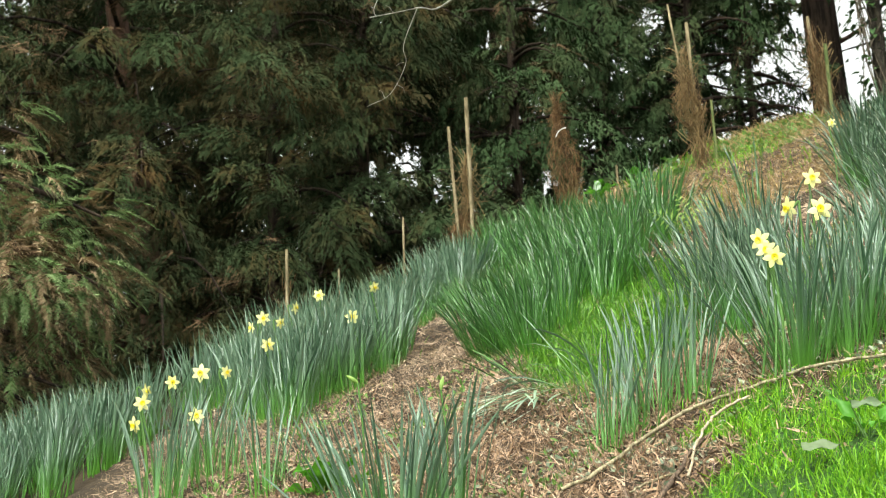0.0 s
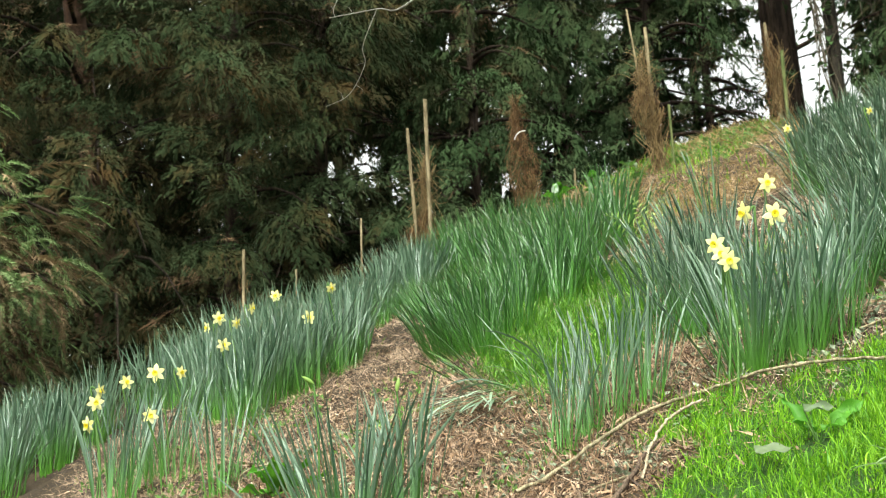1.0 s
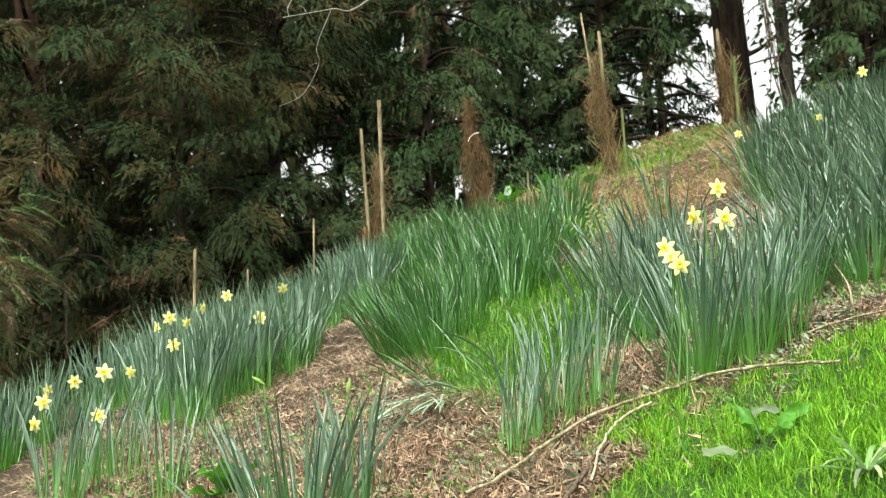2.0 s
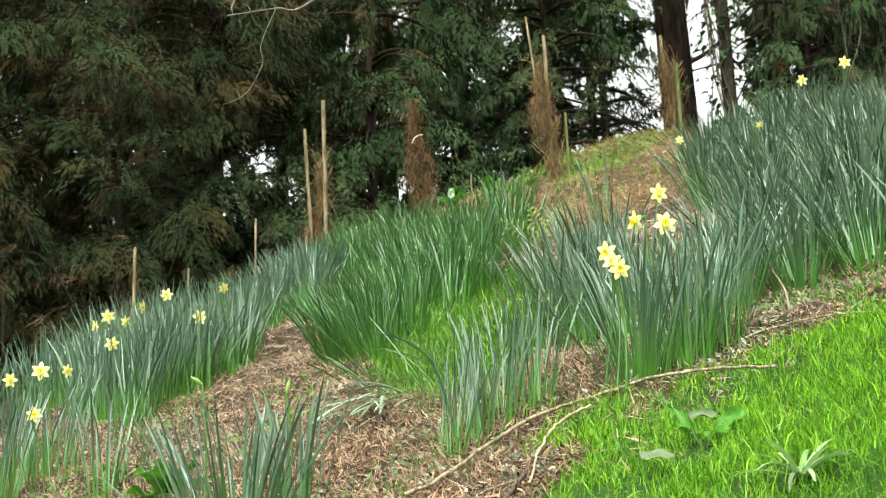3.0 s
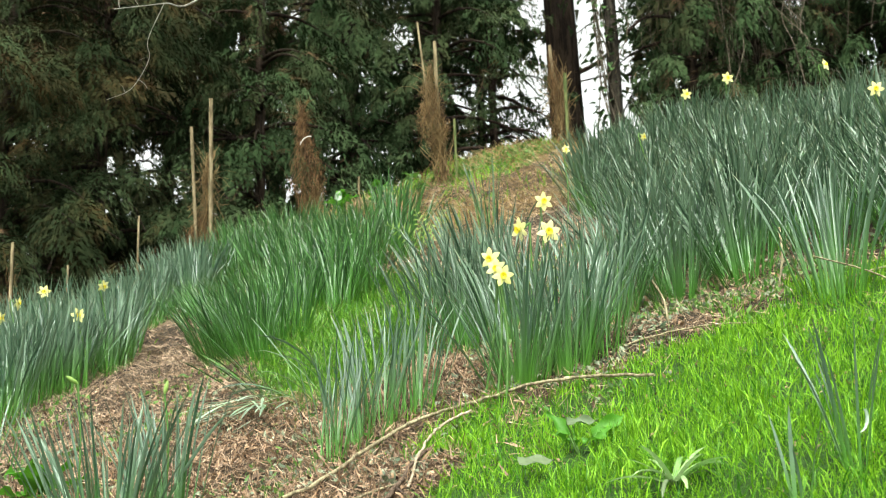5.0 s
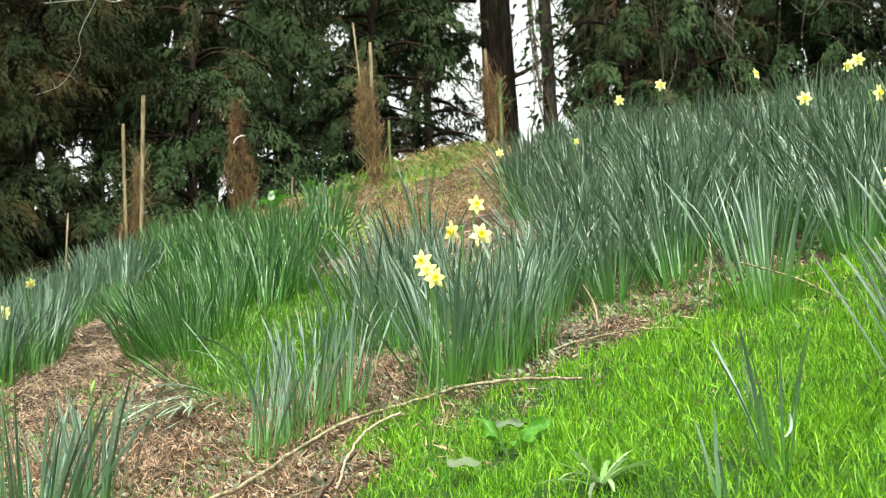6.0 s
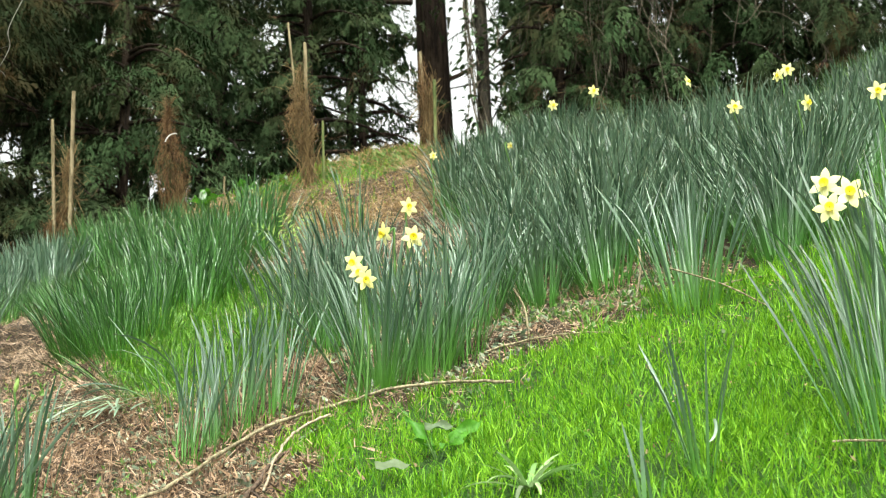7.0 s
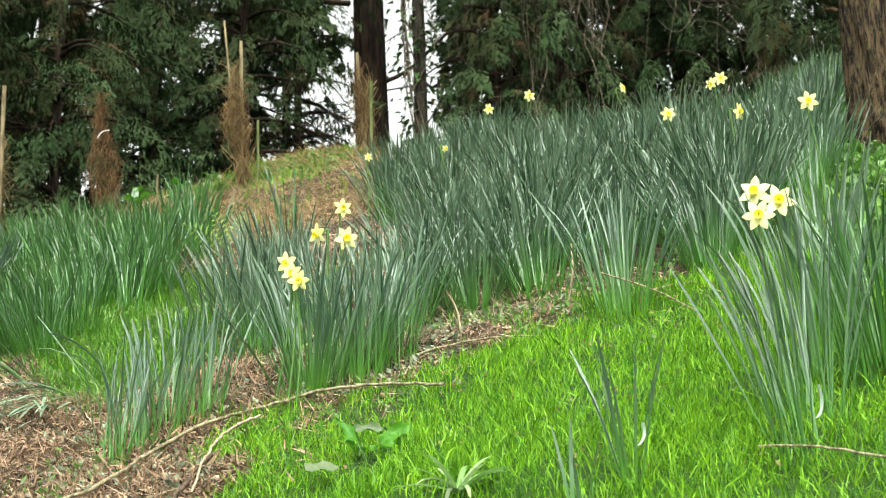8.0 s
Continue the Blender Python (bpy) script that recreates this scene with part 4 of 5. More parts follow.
def frond(long, ribs, per, spread, width, needle, droop, hang_down, rise=0.15):
    """A feathery drooping bough end along +x: side shoots that arch outwards and hang, each clothed in short scaly needles."""
    k = np.arange(ribs)
    s = 0.04 + 0.96 * (k + rng.uniform(0, 1, ribs)) / ribs
    side = np.where(k % 2, 1.0, -1.0)
    ang = side * (1.05 - 0.65 * s) * rng.uniform(0.7, 1.25, ribs)
    reach = spread * (0.25 + 0.75 * np.sin(np.pi * np.clip(0.15 + 0.8 * s, 0, 1))) * rng.uniform(0.65, 1.2, ribs)
    j = np.repeat(k, per)
    n = len(j)
    u = rng.random(n) ** 0.75
    ax = np.stack([long * s, 0.04 * long * np.sin(5 * s), long * (rise * s - droop * s ** 2)], -1)[j]
    out = np.stack([np.cos(ang), np.sin(ang), 0 * ang], -1)[j]
    r = reach[j][:, None]
    p = ax + out * r * u[:, None]
    p[:, 2] += -hang_down * reach[j] * u ** 2 + rng.normal(0, 0.02, n)
    p[:, :2] += rng.normal(0, 0.012, (n, 2))
    d = out.copy()
    d[:, 2] = -2.0 * hang_down * u
    d /= np.linalg.norm(d, axis=1, keepdims=True)
    d += rng.normal(0, 0.24, (n, 3))
    d *= (needle * rng.uniform(0.55, 1.25, n) / np.linalg.norm(d, axis=1))[:, None]
    w = np.cross(d, rng.normal(0, 1, (n, 3)))
    w *= (0.5 * width * rng.uniform(0.7, 1.3, n) / np.linalg.norm(w, axis=1))[:, None]
    v = np.stack([p - w, p + w, p + d], 1).reshape(-1, 3)
    return v, np.arange(3 * n).reshape(-1, 3), np.repeat(u, 3)


TUFTS = [frond(0.80, 28, 16, 0.32, 0.0105, 0.085, 0.55, 0.9) for _ in range(7)]
TUFTS_FINE = [frond(0.58, 20, 15, 0.19, 0.0155, 0.068, 0.75, 1.2) for _ in range(7)]
TUFTS_FAR = [frond(0.62, 18, 12, 0.28, 0.024, 0.085, 0.6, 1.0) for _ in range(4)]
SPRAYS = [plume(0.33, 64, 0.0085, 0.085, 0.6, 0.35) for _ in range(6)]
BARE = [plume(0.35, 18, 0.006, 0.2, 0.3, 0.4) for _ in range(3)]


def hang(r, line, count, wide, tuft, sag):
    """Where sprays grow along a limb: in rounded tufts on its side shoots, spreading outwards and hanging at the rim."""
    line = np.array([tuple(q) for q in line])
    k = np.linspace(0, 1, len(line))
    d = line[-1] - line[0]
    a = math.atan2(d[1], d[0])
    out, across = np.array([math.cos(a), math.sin(a), 0]), np.array([-math.sin(a), math.cos(a), 0])
    reach = float(np.linalg.norm(d[:2]))
    m = max(2, count // 21)
    s = np.sort(r.uniform(0.12, 1.0, m))
    w = r.normal(0, wide, m) * (0.25 + 0.75 * np.sin(np.pi * np.minimum(s, 0.95)))
    centre = np.stack([np.interp(s, k, line[:, i]) for i in range(3)], -1) + w[:, None] * across + np.stack([0 * s, 0 * s, -sag * np.abs(w) + r.normal(0, 0.05, m)], -1)
    i = r.integers(0, m, count)
    side = np.clip(w[i] / max(wide, 0.01), -1.3, 1.3) * 0.7
    yaw = a + side + r.normal(0, 0.5, count)
    rise = r.normal(0, 1, count)
    base = centre[i] + np.stack([np.cos(yaw), np.sin(yaw), 0 * yaw], -1) * (tuft * r.random(count) * 0.5)[:, None] + np.stack([0 * rise, 0 * rise, tuft * 0.35 * rise], -1)
    tilt = np.clip(0.2 - 0.36 * rise + r.normal(0, 0.22, count), -0.6, 1.2)
    return base, yaw, tilt, centre[i], (centre, a + np.clip(w / max(wide, 0.01), -1.3, 1.3) * 0.7 + r.normal(0, 0.3, m), r.normal(0.12, 0.2, m))


def tufted_mesh(name, v, f, mid, material, along):
    """Needles whose shading follows the rounded tuft they belong to."""
    out = v - mid
    out = out / (np.linalg.norm(out, axis=1, keepdims=True) + 1e-6) + np.array([0, 0, 0.6]) + np.random.default_rng(3).normal(0, 0.06, v.shape)
    out /= np.linalg.norm(out, axis=1, keepdims=True) + 1e-6
    flat = np.cross(v[f[:, 1]] - v[f[:, 0]], v[f[:, 2]] - v[f[:, 0]])
    turned = (flat * out[f[:, 0]]).sum(1) < 0
    f = f.copy()
    f[turned] = f[turned][:, [0, 2, 1]]
    me = mesh_object(name, v, f, material, {"along": along})
    a = me.attributes.new("custom_normal", "FLOAT_VECTOR", "POINT")
    a.data.foreach_set("vector", np.asarray(out, np.float32).ravel())
    me.update()
    return me


def conifer(x, y, height, radius, trunk_r, kinds, count, low, label, trunk_mat, seed, droop=0.5, limbs=70, bare=0.12, lean=(0, 0), brown=0.0, boughs=(), band=0.0, deep=False, top=1.0, tuft=0.30):
    """A conifer: drooping limbs hung with sprays, some bare inner twigs. Dense only on the camera's side, up to `band`,
    about the top of its view.
    """
    r = np.random.default_rng(seed)
    z0 = gz(x, y) - 0.2
    band = band or 2.3 + 0.53 * math.hypot(x, y)
    e = thing("conifer", x, y, z0, label, "tree")
    n = 12
    pts = [(lean[0] * (i / n) ** 1.2, lean[1] * (i / n) ** 1.2, height * i / n) for i in range(n + 1)]
    placed("trunk", mesh_object("trunk", *tube(pts, [trunk_r * (1 - 0.9 * i / n) + 0.02 + (0.12 * trunk_r if i == 0 else 0) for i in range(n + 1)], 14), trunk_mat), e)
    home = math.atan2(-y, -x)
    P, D, T, S, C, H, runs = [], [], [], [], [], [], []
    todo = []
    for k in range(limbs):
        h = low + (height - low) * ((k + r.random()) / limbs) ** 1.5 * 0.98
        a = home + r.normal(0, 0.55) if k % 3 == 0 else k * 2.4 + r.normal(0, 0.3)
        reach = radius * (1 - (h - low) / (height - low)) ** 0.7 * r.uniform(0.6, 1.1) + 0.3
        c = np.array([lean[0] * (h / height) ** 1.2, lean[1] * (h / height) ** 1.2, h])
        out = np.array([math.cos(a), math.sin(a), 0])
        line = [c + out * reach * s + np.array([0, 0, 0.25 * reach * s - droop * reach * s * s]) for s in np.linspace(0, 1, 6)]
        facing = math.cos(a - home) > 0.05 and h + z0 < band
        todo.append((line, int(count / limbs * (0.35 + 1.3 * reach / radius) * (1 if facing else 0.12)), 1.0 if facing else (0.8 if deep else 1.4), reach))
    if not deep and kinds[0] is not SPRAYS:
        for k in range(26):  # short shoots on the camera's side that hide the trunk from it
            h = low + (min(band - z0, height * 0.8) - low) * (k + r.random()) / 26
            a, reach = home + r.normal(0, 0.7), r.uniform(0.3, 0.8)
            c = np.array([lean[0] * (h / height) ** 1.2, lean[1] * (h / height) ** 1.2, h])
            out = np.array([math.cos(a), math.sin(a), 0])
            todo.append(([c + out * reach * s + np.array([0, 0, 0.2 * reach * s - 0.4 * reach * s * s]) for s in np.linspace(0, 1, 6)], 40, 0.85, reach))
    for start, tip, m in boughs:
        a, b = np.array(start) - (x, y, z0), np.array(tip) - (x, y, z0)
        todo.append(([a + (b - a) * s + np.array([0, 0, 0.25 * s * (1 - s) * np.linalg.norm(b - a)]) for s in np.linspace(0, 1, 6)], m, 0.75, float(np.linalg.norm(b - a))))
    for line, m, grow, reach in todo:
        rad = [0.030 * (1 - 0.85 * s) * (0.35 + 0.8 * reach / radius) for s in np.linspace(0, 1, 6)]
        if deep:
            runs.append(([tuple(q) for q in line], rad, 4))
        else:
            placed("limb", mesh_object("limb", *tube(line, rad, 5), M_BARK_DARK), e)
        if m < 1:
            continue
        base, yaw, tilt, mid, heads = hang(r, line, m, 0.16 * reach, tuft, 0.35)
        H.append((*heads, r.uniform(0.75, 1.35, len(heads[1])) * grow * top)), C.append(mid), P.append(base), D.append(yaw), T.append(tilt), S.append(r.uniform(0.7, 1.3, m) * grow * top)
    if runs:
        placed("branchwork", joined_tubes("branchwork", runs, M_BARK_DARK), e)["kind"] = "stuff"
    P, D, T, S, C = np.concatenate(P), np.concatenate(D), np.concatenate(T), np.concatenate(S), np.concatenate(C)
    pick = r.random(len(P))
    if kinds[0] is not SPRAYS:
        centre, yaw, tilt, size = (np.concatenate([h[i] for h in H]) for i in range(4))
        away = np.abs(np.degrees(np.arctan2(centre[:, 0] + x, centre[:, 1] + y)) - 9.75) > 31
        away |= np.degrees(np.arctan2(centre[:, 2] + z0 - EYE, np.hypot(centre[:, 0] + x, centre[:, 1] + y))) > 31
        stay = ~away | (r.random(len(yaw)) < 0.4)  # crowns are sparser outside the camera's view
        centre, yaw, tilt, size = centre[stay], yaw[stay], tilt[stay], size[stay]
        which = r.integers(0, len(kinds[0]), len(yaw))
        v, f, al = scatter(kinds[0], which, turn_matrices(yaw, tilt), size, centre)
        f = cut_view_gaps(v, f, np.array([x, y, z0]), deep)
        order = np.argsort(which, kind="stable")
        mid = np.repeat(centre[order] - np.stack([0 * yaw, 0 * yaw, 0.28 * size[order]], -1), len(kinds[0][0][0]), axis=0)
        placed("foliage", tufted_mesh("foliage", v, f, mid, kinds[1], al), e)["kind"] = "stuff"
        pick[pick >= bare] = -1
        pick[(pick >= 0) & (r.random(len(pick)) < 0.75)] = -1
    for nm, sel, var, mat in (("foliage", pick >= bare + brown, kinds[0], kinds[1]), ("dead_spray", (pick < bare) & (pick >= 0), BARE, M_DEADTWIG), ("brown_foliage", (pick >= bare) & (pick < bare + brown), kinds[0], M_BROWNSPRAY)):
        if sel.sum() < 3:
            continue
        which = r.integers(0, len(var), sel.sum())
        v, f, al = scatter(var, which, turn_matrices(D[sel], T[sel]), S[sel], P[sel])
        f = cut_view_gaps(v, f, np.array([x, y, z0]), deep)
        mid = np.repeat(C[sel][np.argsort(which, kind="stable")], len(var[0][0]), axis=0)
        placed(nm, tufted_mesh(nm, v, f, mid, mat, al), e)["kind"] = "stuff"
    return e


PL, SP, FAR = (TUFTS, M_PLUME), (TUFTS_FINE, M_CYPRESS), (TUFTS_FAR, M_DEEPWOOD)
conifer(-2.22, 12.4, 15, 3.6, 0.15, PL, 6000, 1.2, "huge dark conifer with soft drooping grey-green plumes", M_BARK_RED, 1, 0.55, 120, 0.2, lean=(-2.2, 0))
conifer(-4.6, 12.2, 14, 2.6, 0.15, PL, 4200, 0.8, "dark conifer with soft drooping plumes", M_BARK_BROWN, 41, 0.55, 90, 0.15)
conifer(-0.9, 14.0, 15, 3.7, 0.13, PL, 5600, 1.0, "dark conifer with drooping grey-green plumes", M_BARK_DARK, 2, 0.55, 120, 0.18)
conifer(-6.6, 13.5, 14, 3.2, 0.25, PL, 3400, 1.0, "dark conifer at the wood's edge", M_BARK_DARK, 3, 0.5, 70, 0.14)
conifer(-1.55, 12.0, 9, 1.9, 0.09, PL, 3400, 0.6, "younger dark conifer in front of the wood", M_BARK_DARK, 9, 0.5, 80, 0.18)
conifer(-0.72, 12.3, 8, 1.2, 0.05, PL, 1900, 0.4, "young dark conifer at the wood's edge", M_BARK_DARK, 33, 0.5, 60, 0.1)
conifer(1.75, 13.7, 10, 1.7, 0.08, SP, 3600, 0.6, "younger cypress with drooping sprays", M_BARK_DARK, 10, 0.55, 80, 0.08)
conifer(-4.2, 15.5, 15, 3.4, 0.12, PL, 2200, 0.6, "dark conifer filling the wood's edge", M_BARK_DARK, 12, 0.55, 80, 0.12)
conifer(2.0, 15.5, 16, 3.3, 0.12, SP, 5200, 0.8, "tall green cypress with hanging sprays", M_BARK_DARK, 4, 0.6, 130, 0.08)
conifer(2.75, 13.6, 11, 1.2, 0.07, SP, 2600, 0.5, "bushy green cypress behind a staked shrub", M_BARK_DARK, 16, 0.55, 90, 0.08)
conifer(3.5, 14.2, 11, 0.85, 0.05, SP, 1500, 2.0, "thin green cypress beside a dark trunk", M_BARK_DARK, 17, 0.55, 60, 0.15)
conifer(0.75, 12.6, 9, 1.3, 0.06, SP, 2600, 0.5, "young green cypress at the wood's edge", M_BARK_DARK, 18, 0.55, 70, 0.1)
conifer(3.15, 16.8, 16, 1.9, 0.10, SP, 2800, 0.8, "thin cypress with gaps of sky", M_BARK_DARK, 5, 0.6, 80, 0.14)
conifer(4.0, 16.9, 15, 1.35, 0.07, SP, 2900, 0.6, "thin green cypress beside a bare trunk", M_BARK_DARK, 14, 0.55, 90, 0.1)
conifer(5.35, 12.7, 11, 1.0, 0.06, SP, 2600, 0.3, "thin dark cypress behind bare vines", M_BARK_DARK, 19, 0.55, 70, 0.2)
conifer(6.2, 12.9, 11, 1.5, 0.07, SP, 3600, 0.3, "bushy dark cypress behind bare vines", M_BARK_DARK, 31, 0.55, 90, 0.14)
conifer(6.45, 14.9, 14, 1.6, 0.08, SP, 3600, 0.4, "thin cypress behind hanging vines", M_BARK_DARK, 15, 0.55, 90, 0.14)
conifer(7.5, 13.6, 14, 2.9, 0.10, SP, 6000, 0.3, "dark cypress with low hanging sprays", M_BARK_DARK, 6, 0.6, 110, 0.12)
# darker plume foliage on these two puts the hollow's shade into the colour
conifer(8.7, 12.3, 12, 2.4, 0.08, PL, 3000, 0.3, "dark conifer low to the ground behind the bank", M_BARK_DARK, 13, 0.6, 80, 0.1)
conifer(10.0, 11.6, 14, 3.0, 0.10, PL, 2900, 0.3, "dense dark conifer behind the bank", M_BARK_DARK, 7, 0.6, 110, 0.1)
conifer(-3.6, 7.5, 9, 1.0, 0.14, (SPRAYS, M_NEARSPRAY), 110, 0.5, "nearer conifer with browning branch tips", M_BARK_RED, 8, 0.45, 40, 0.2, brown=0.38,
        boughs=[((-3.5, 7.5, 4.2), (-1.85, 7.1, 3.70), 330), ((-3.5, 7.5, 3.9), (-1.78, 7.15, 3.28), 400), ((-3.5, 7.5, 3.4), (-2.0, 7.1, 2.9), 300), ((-3.5, 7.5, 4.5), (-2.25, 7.0, 4.15), 70),
                ((-3.5, 7.5, 3.7), (-2.05, 6.9, 3.2), 220), ((-3.5, 7.5, 3.2), (-2.15, 7.2, 2.65), 150), ((-3.5, 7.5, 3.0), (-2.0, 7.0, 2.75), 150)], top=0.85)
# woods further back
for k, (x, y, m) in enumerate(((-15, 18, 0.8), (-11, 19, 1), (-7.8, 18, 3), (-5.2, 17, 4.5), (-6.3, 16.4, 3), (-3.2, 17.5, 3.5), (-1.7, 18, 3.5), (-0.2, 20, 1.5), (1.4, 20.5, 1.5), (13.5, 15.5, 2), (11.8, 16.5, 3), (9.9, 18, 5), (9.6, 17.0, 4), (9.4, 15.6, 4), (-1.35, 17.4, 3), (15.5, 11.5, 1), (13, 9.5, 1), (-2.4, 20.5, 4), (-8.2, 20, 3), (-5.4, 21, 3), (0.9, 19.4, 4), (2.6, 19.5, 3), (4.1, 20.5, 2.5), (8.2, 16.2, 4), (-4.0, 19.6, 4), (-2.7, 18.8, 4), (-6.9, 22, 4), (7.0, 17.6, 3.5), (8.6, 19.5, 3), (11.6, 15.0, 4))):
    # right-hand far trees take darker foliage to stand in for deep shade
    conifer(x, y, 18, 3.6, 0.12, FAR if x < 7.5 else (TUFTS_FAR, M_CYPRESS), int(760 * m), 0.3, "dark conifer deep in the wood", M_BARK_DARK, 20 + k, 0.6, 70, 0.05, band=12, deep=True, top=2.3)


def bare_tree(x, y, r0, height, label, material, lean=(0, 0), seed=0, sides=20, rings=14, rough=0.0):
    """A trunk; rough: the depth of its bark's ridges, as a share of its radius."""
    r = np.random.default_rng(seed)
    e = thing("tree", x, y, gz(x, y) - 0.15, label, "tree")
    pts, rad = [], []
    for i in range(rings + 1):
        s = (i / rings) ** 1.5
        pts.append((lean[0] * s + r.normal(0, 0.012) * (rings < 30), lean[1] * s + r.normal(0, 0.012) * (rings < 30), height * s))
        rad.append(r0 * (1 - 0.72 * s) * (1 + 0.45 * math.exp(-height * s / 0.22)))
    v, f = tube(pts, rad, sides)
    if rough:
        out = []
        for i, q in enumerate(v):
            c, q = Vector(pts[i // sides]), Vector(q)
            a = 2 * math.pi * (i % sides) / sides
            p = Vector((math.cos(a) * 7.5, math.sin(a) * 7.5, q.z * 5.0))
            ridge = 1 - abs(noise.noise(p)) * 2.2 + 0.5 * noise.noise(p * 3.1 + Vector((0, 0, q.z * 3)))
            out.append(tuple(c + (q - c) * (1 + rough * (ridge - 0.7))))
        v = out
    placed("trunk", mesh_object("trunk", v, f, material), e)
    return e


dark = bare_tree(4.79, 15.1, 0.28, 17, "tall dark conifer trunk, bare low down", M_BARK_DARK, (-0.35, 0), 1)
for pts, r0 in (([(-0.35, 0, 6.2), (0.3, -0.1, 6.5), (0.9, -0.2, 7.1), (1.5, -0.2, 7.3)], 0.036), ([(-0.4, 0, 7.4), (-1.2, -0.2, 7.2), (-2.0, -0.2, 6.8)], 0.04), ([(-0.4, 0, 6.9), (-0.9, -0.3, 6.75), (-1.4, -0.3, 6.5)], 0.025)):
    c = curve_points(pts, 5)
    placed("limb", mesh_object("limb", *tube(c, [r0 * (1 - 0.8 * i / len(c)) for i in range(len(c))], 7), M_BARK_BROWN), dark)

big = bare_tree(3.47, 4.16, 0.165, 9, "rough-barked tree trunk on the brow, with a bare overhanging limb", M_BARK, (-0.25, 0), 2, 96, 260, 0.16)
o = Vector(big.location)
c = [q - o for q in curve_points([(3.30, 4.16, 8.4), (2.4, 4.3, 7.0), (1.3, 4.35, 5.0), (0.45, 4.2, 3.9), (0.06, 4.18, 3.5), (-0.06, 4.2, 3.48), (-0.22, 4.2, 3.45)], 6)]
limb = placed("limb", mesh_object("limb", *tube(c, [0.05 * (1 - i / len(c)) ** 3.0 + 0.0016 for i in range(len(c))], 7), M_TWIG), big, None, "bare pale overhanging limb")
c = [q - o for q in curve_points([(-0.06, 4.2, 3.48), (-0.11, 4.25, 3.37), (-0.105, 4.27, 3.31), (-0.16, 4.31, 3.22), (-0.24, 4.32, 3.18)], 6)]
placed("twig", mesh_object("twig", *tube(c, [0.0016 - 0.0008 * i / len(c) for i in range(len(c))], 5), M_TWIG), limb)
c = [q - o for q in curve_points([(-0.20, 4.2, 3.452), (-0.205, 4.2, 3.48), (-0.19, 4.2, 3.52)], 4)]
placed("twig", mesh_object("twig", *tube(c, 0.0016, 5), M_TWIG), limb)

for a, d in (((-0.108, 4.268, 3.315), (-0.03, 0.0, -0.012)), ((-0.14, 4.30, 3.25), (0.03, 0.0, -0.03)), ((-0.18, 4.31, 3.205), (-0.02, 0.0, 0.03)), ((-0.14, 4.2, 3.465), (-0.03, 0, 0.03))):
    a = Vector(a) - o
    placed("twig", mesh_object("twig", *tube([a, a + Vector(d) * 0.6 + Vector((0.004, 0, 0.004)), a + Vector(d)], [0.001, 0.0008, 0.0004], 4), M_TWIG), limb)

vine = bare_tree(4.60, 12.9, 0.10, 13, "slender tree hung with bare grey vines", M_VINE_TRUNK, (-0.16, 0), 3)
r = np.random.default_rng(5)
for k in range(70):
    x, y, z = r.uniform(0.25, 1.9), r.uniform(-0.9, 0.4), r.uniform(6.5, 9.5)
    pts = [(-0.15, 0, z + 0.8), (x * 0.5, y * 0.5, z + r.uniform(0.3, 0.9))]
    for i in range(1, 6):
        pts.append((x + r.normal(0, 0.06) * i * 0.6, y + r.normal(0, 0.05) * i * 0.6, z - i * r.uniform(0.35, 0.75)))
    placed("vine", mesh_object("vine", *tube(curve_points(pts, 4), r.uniform(0.0022, 0.0048), 4), M_VINE), vine)
for k in range(30):
    x, y, z = r.uniform(0.8, 4.6), r.uniform(-1.2, -0.2), r.uniform(6.0, 8.5)
    pts = [(-0.1, 0, 9.5), (x * 0.6, y * 0.7, z + 0.9)]
    for i in range(1, 6):
        pts.append((x + r.normal(0, 0.07) * i * 0.6, y + r.normal(0, 0.06) * i * 0.6, z - i * r.uniform(0.25, 0.6)))
    placed("vine", mesh_object("vine", *tube(curve_points(pts, 4), r.uniform(0.0022, 0.0048), 4), M_VINE), vine)
for k in range(14):
    a, z, w = r.uniform(0, 2 * np.pi), r.uniform(6.0, 9.5), r.uniform(0.08, 0.12)
    pts = [(-0.3 * ((z - i * 0.7) / 13) ** 1 + w * math.cos(a + 0.5 * i * r.normal(0, 0.6)) + 0.04 * i * r.normal(0, 0.3), w * math.sin(a + 0.3 * i), z - i * 0.7) for i in range(7)]
    placed("vine", mesh_object("vine", *tube(curve_points(pts, 4), r.uniform(0.004, 0.009), 4), M_VINE), vine)
for k in range(26):  # pale tangled shoots beside the trunk
    p, a = Vector((r.uniform(0.35, 2.9), r.uniform(-1.2, -0.3), r.uniform(5.4, 8.0))), r.uniform(0, 2 * np.pi)
    pts, turn = [p], r.normal(0, 0.5)
    for i in range(9):
        a += turn + r.normal(0, 0.35)
        p = p + Vector((0.13 * math.cos(a), r.normal(0, 0.03), 0.13 * math.sin(a) - 0.03))
        pts.append(p)
    placed("vine", mesh_object("vine", *tube(curve_points([(0.0, 0, 9.0), pts[0] + Vector((0, 0, 0.8))] + pts, 3), r.uniform(0.004, 0.0075), 4), M_VINE), vine)
n = 900
h, a = r.uniform(2.5, 11, n), r.uniform(0, 2 * np.pi, n)
P = np.stack([-0.3 * (h / 13) + 0.14 * np.cos(a), 0.14 * np.sin(a), h], -1) + r.normal(0, 0.05, (n, 3))
v, f, al = scatter([strap(1.0, 0.8, b, 2, 0.2, 1.0) for b in (0.4, 0.9)], r.integers(0, 2, n), turn_matrices(a, r.uniform(1.2, 2.2, n)), r.uniform(0.05, 0.10, n), P)
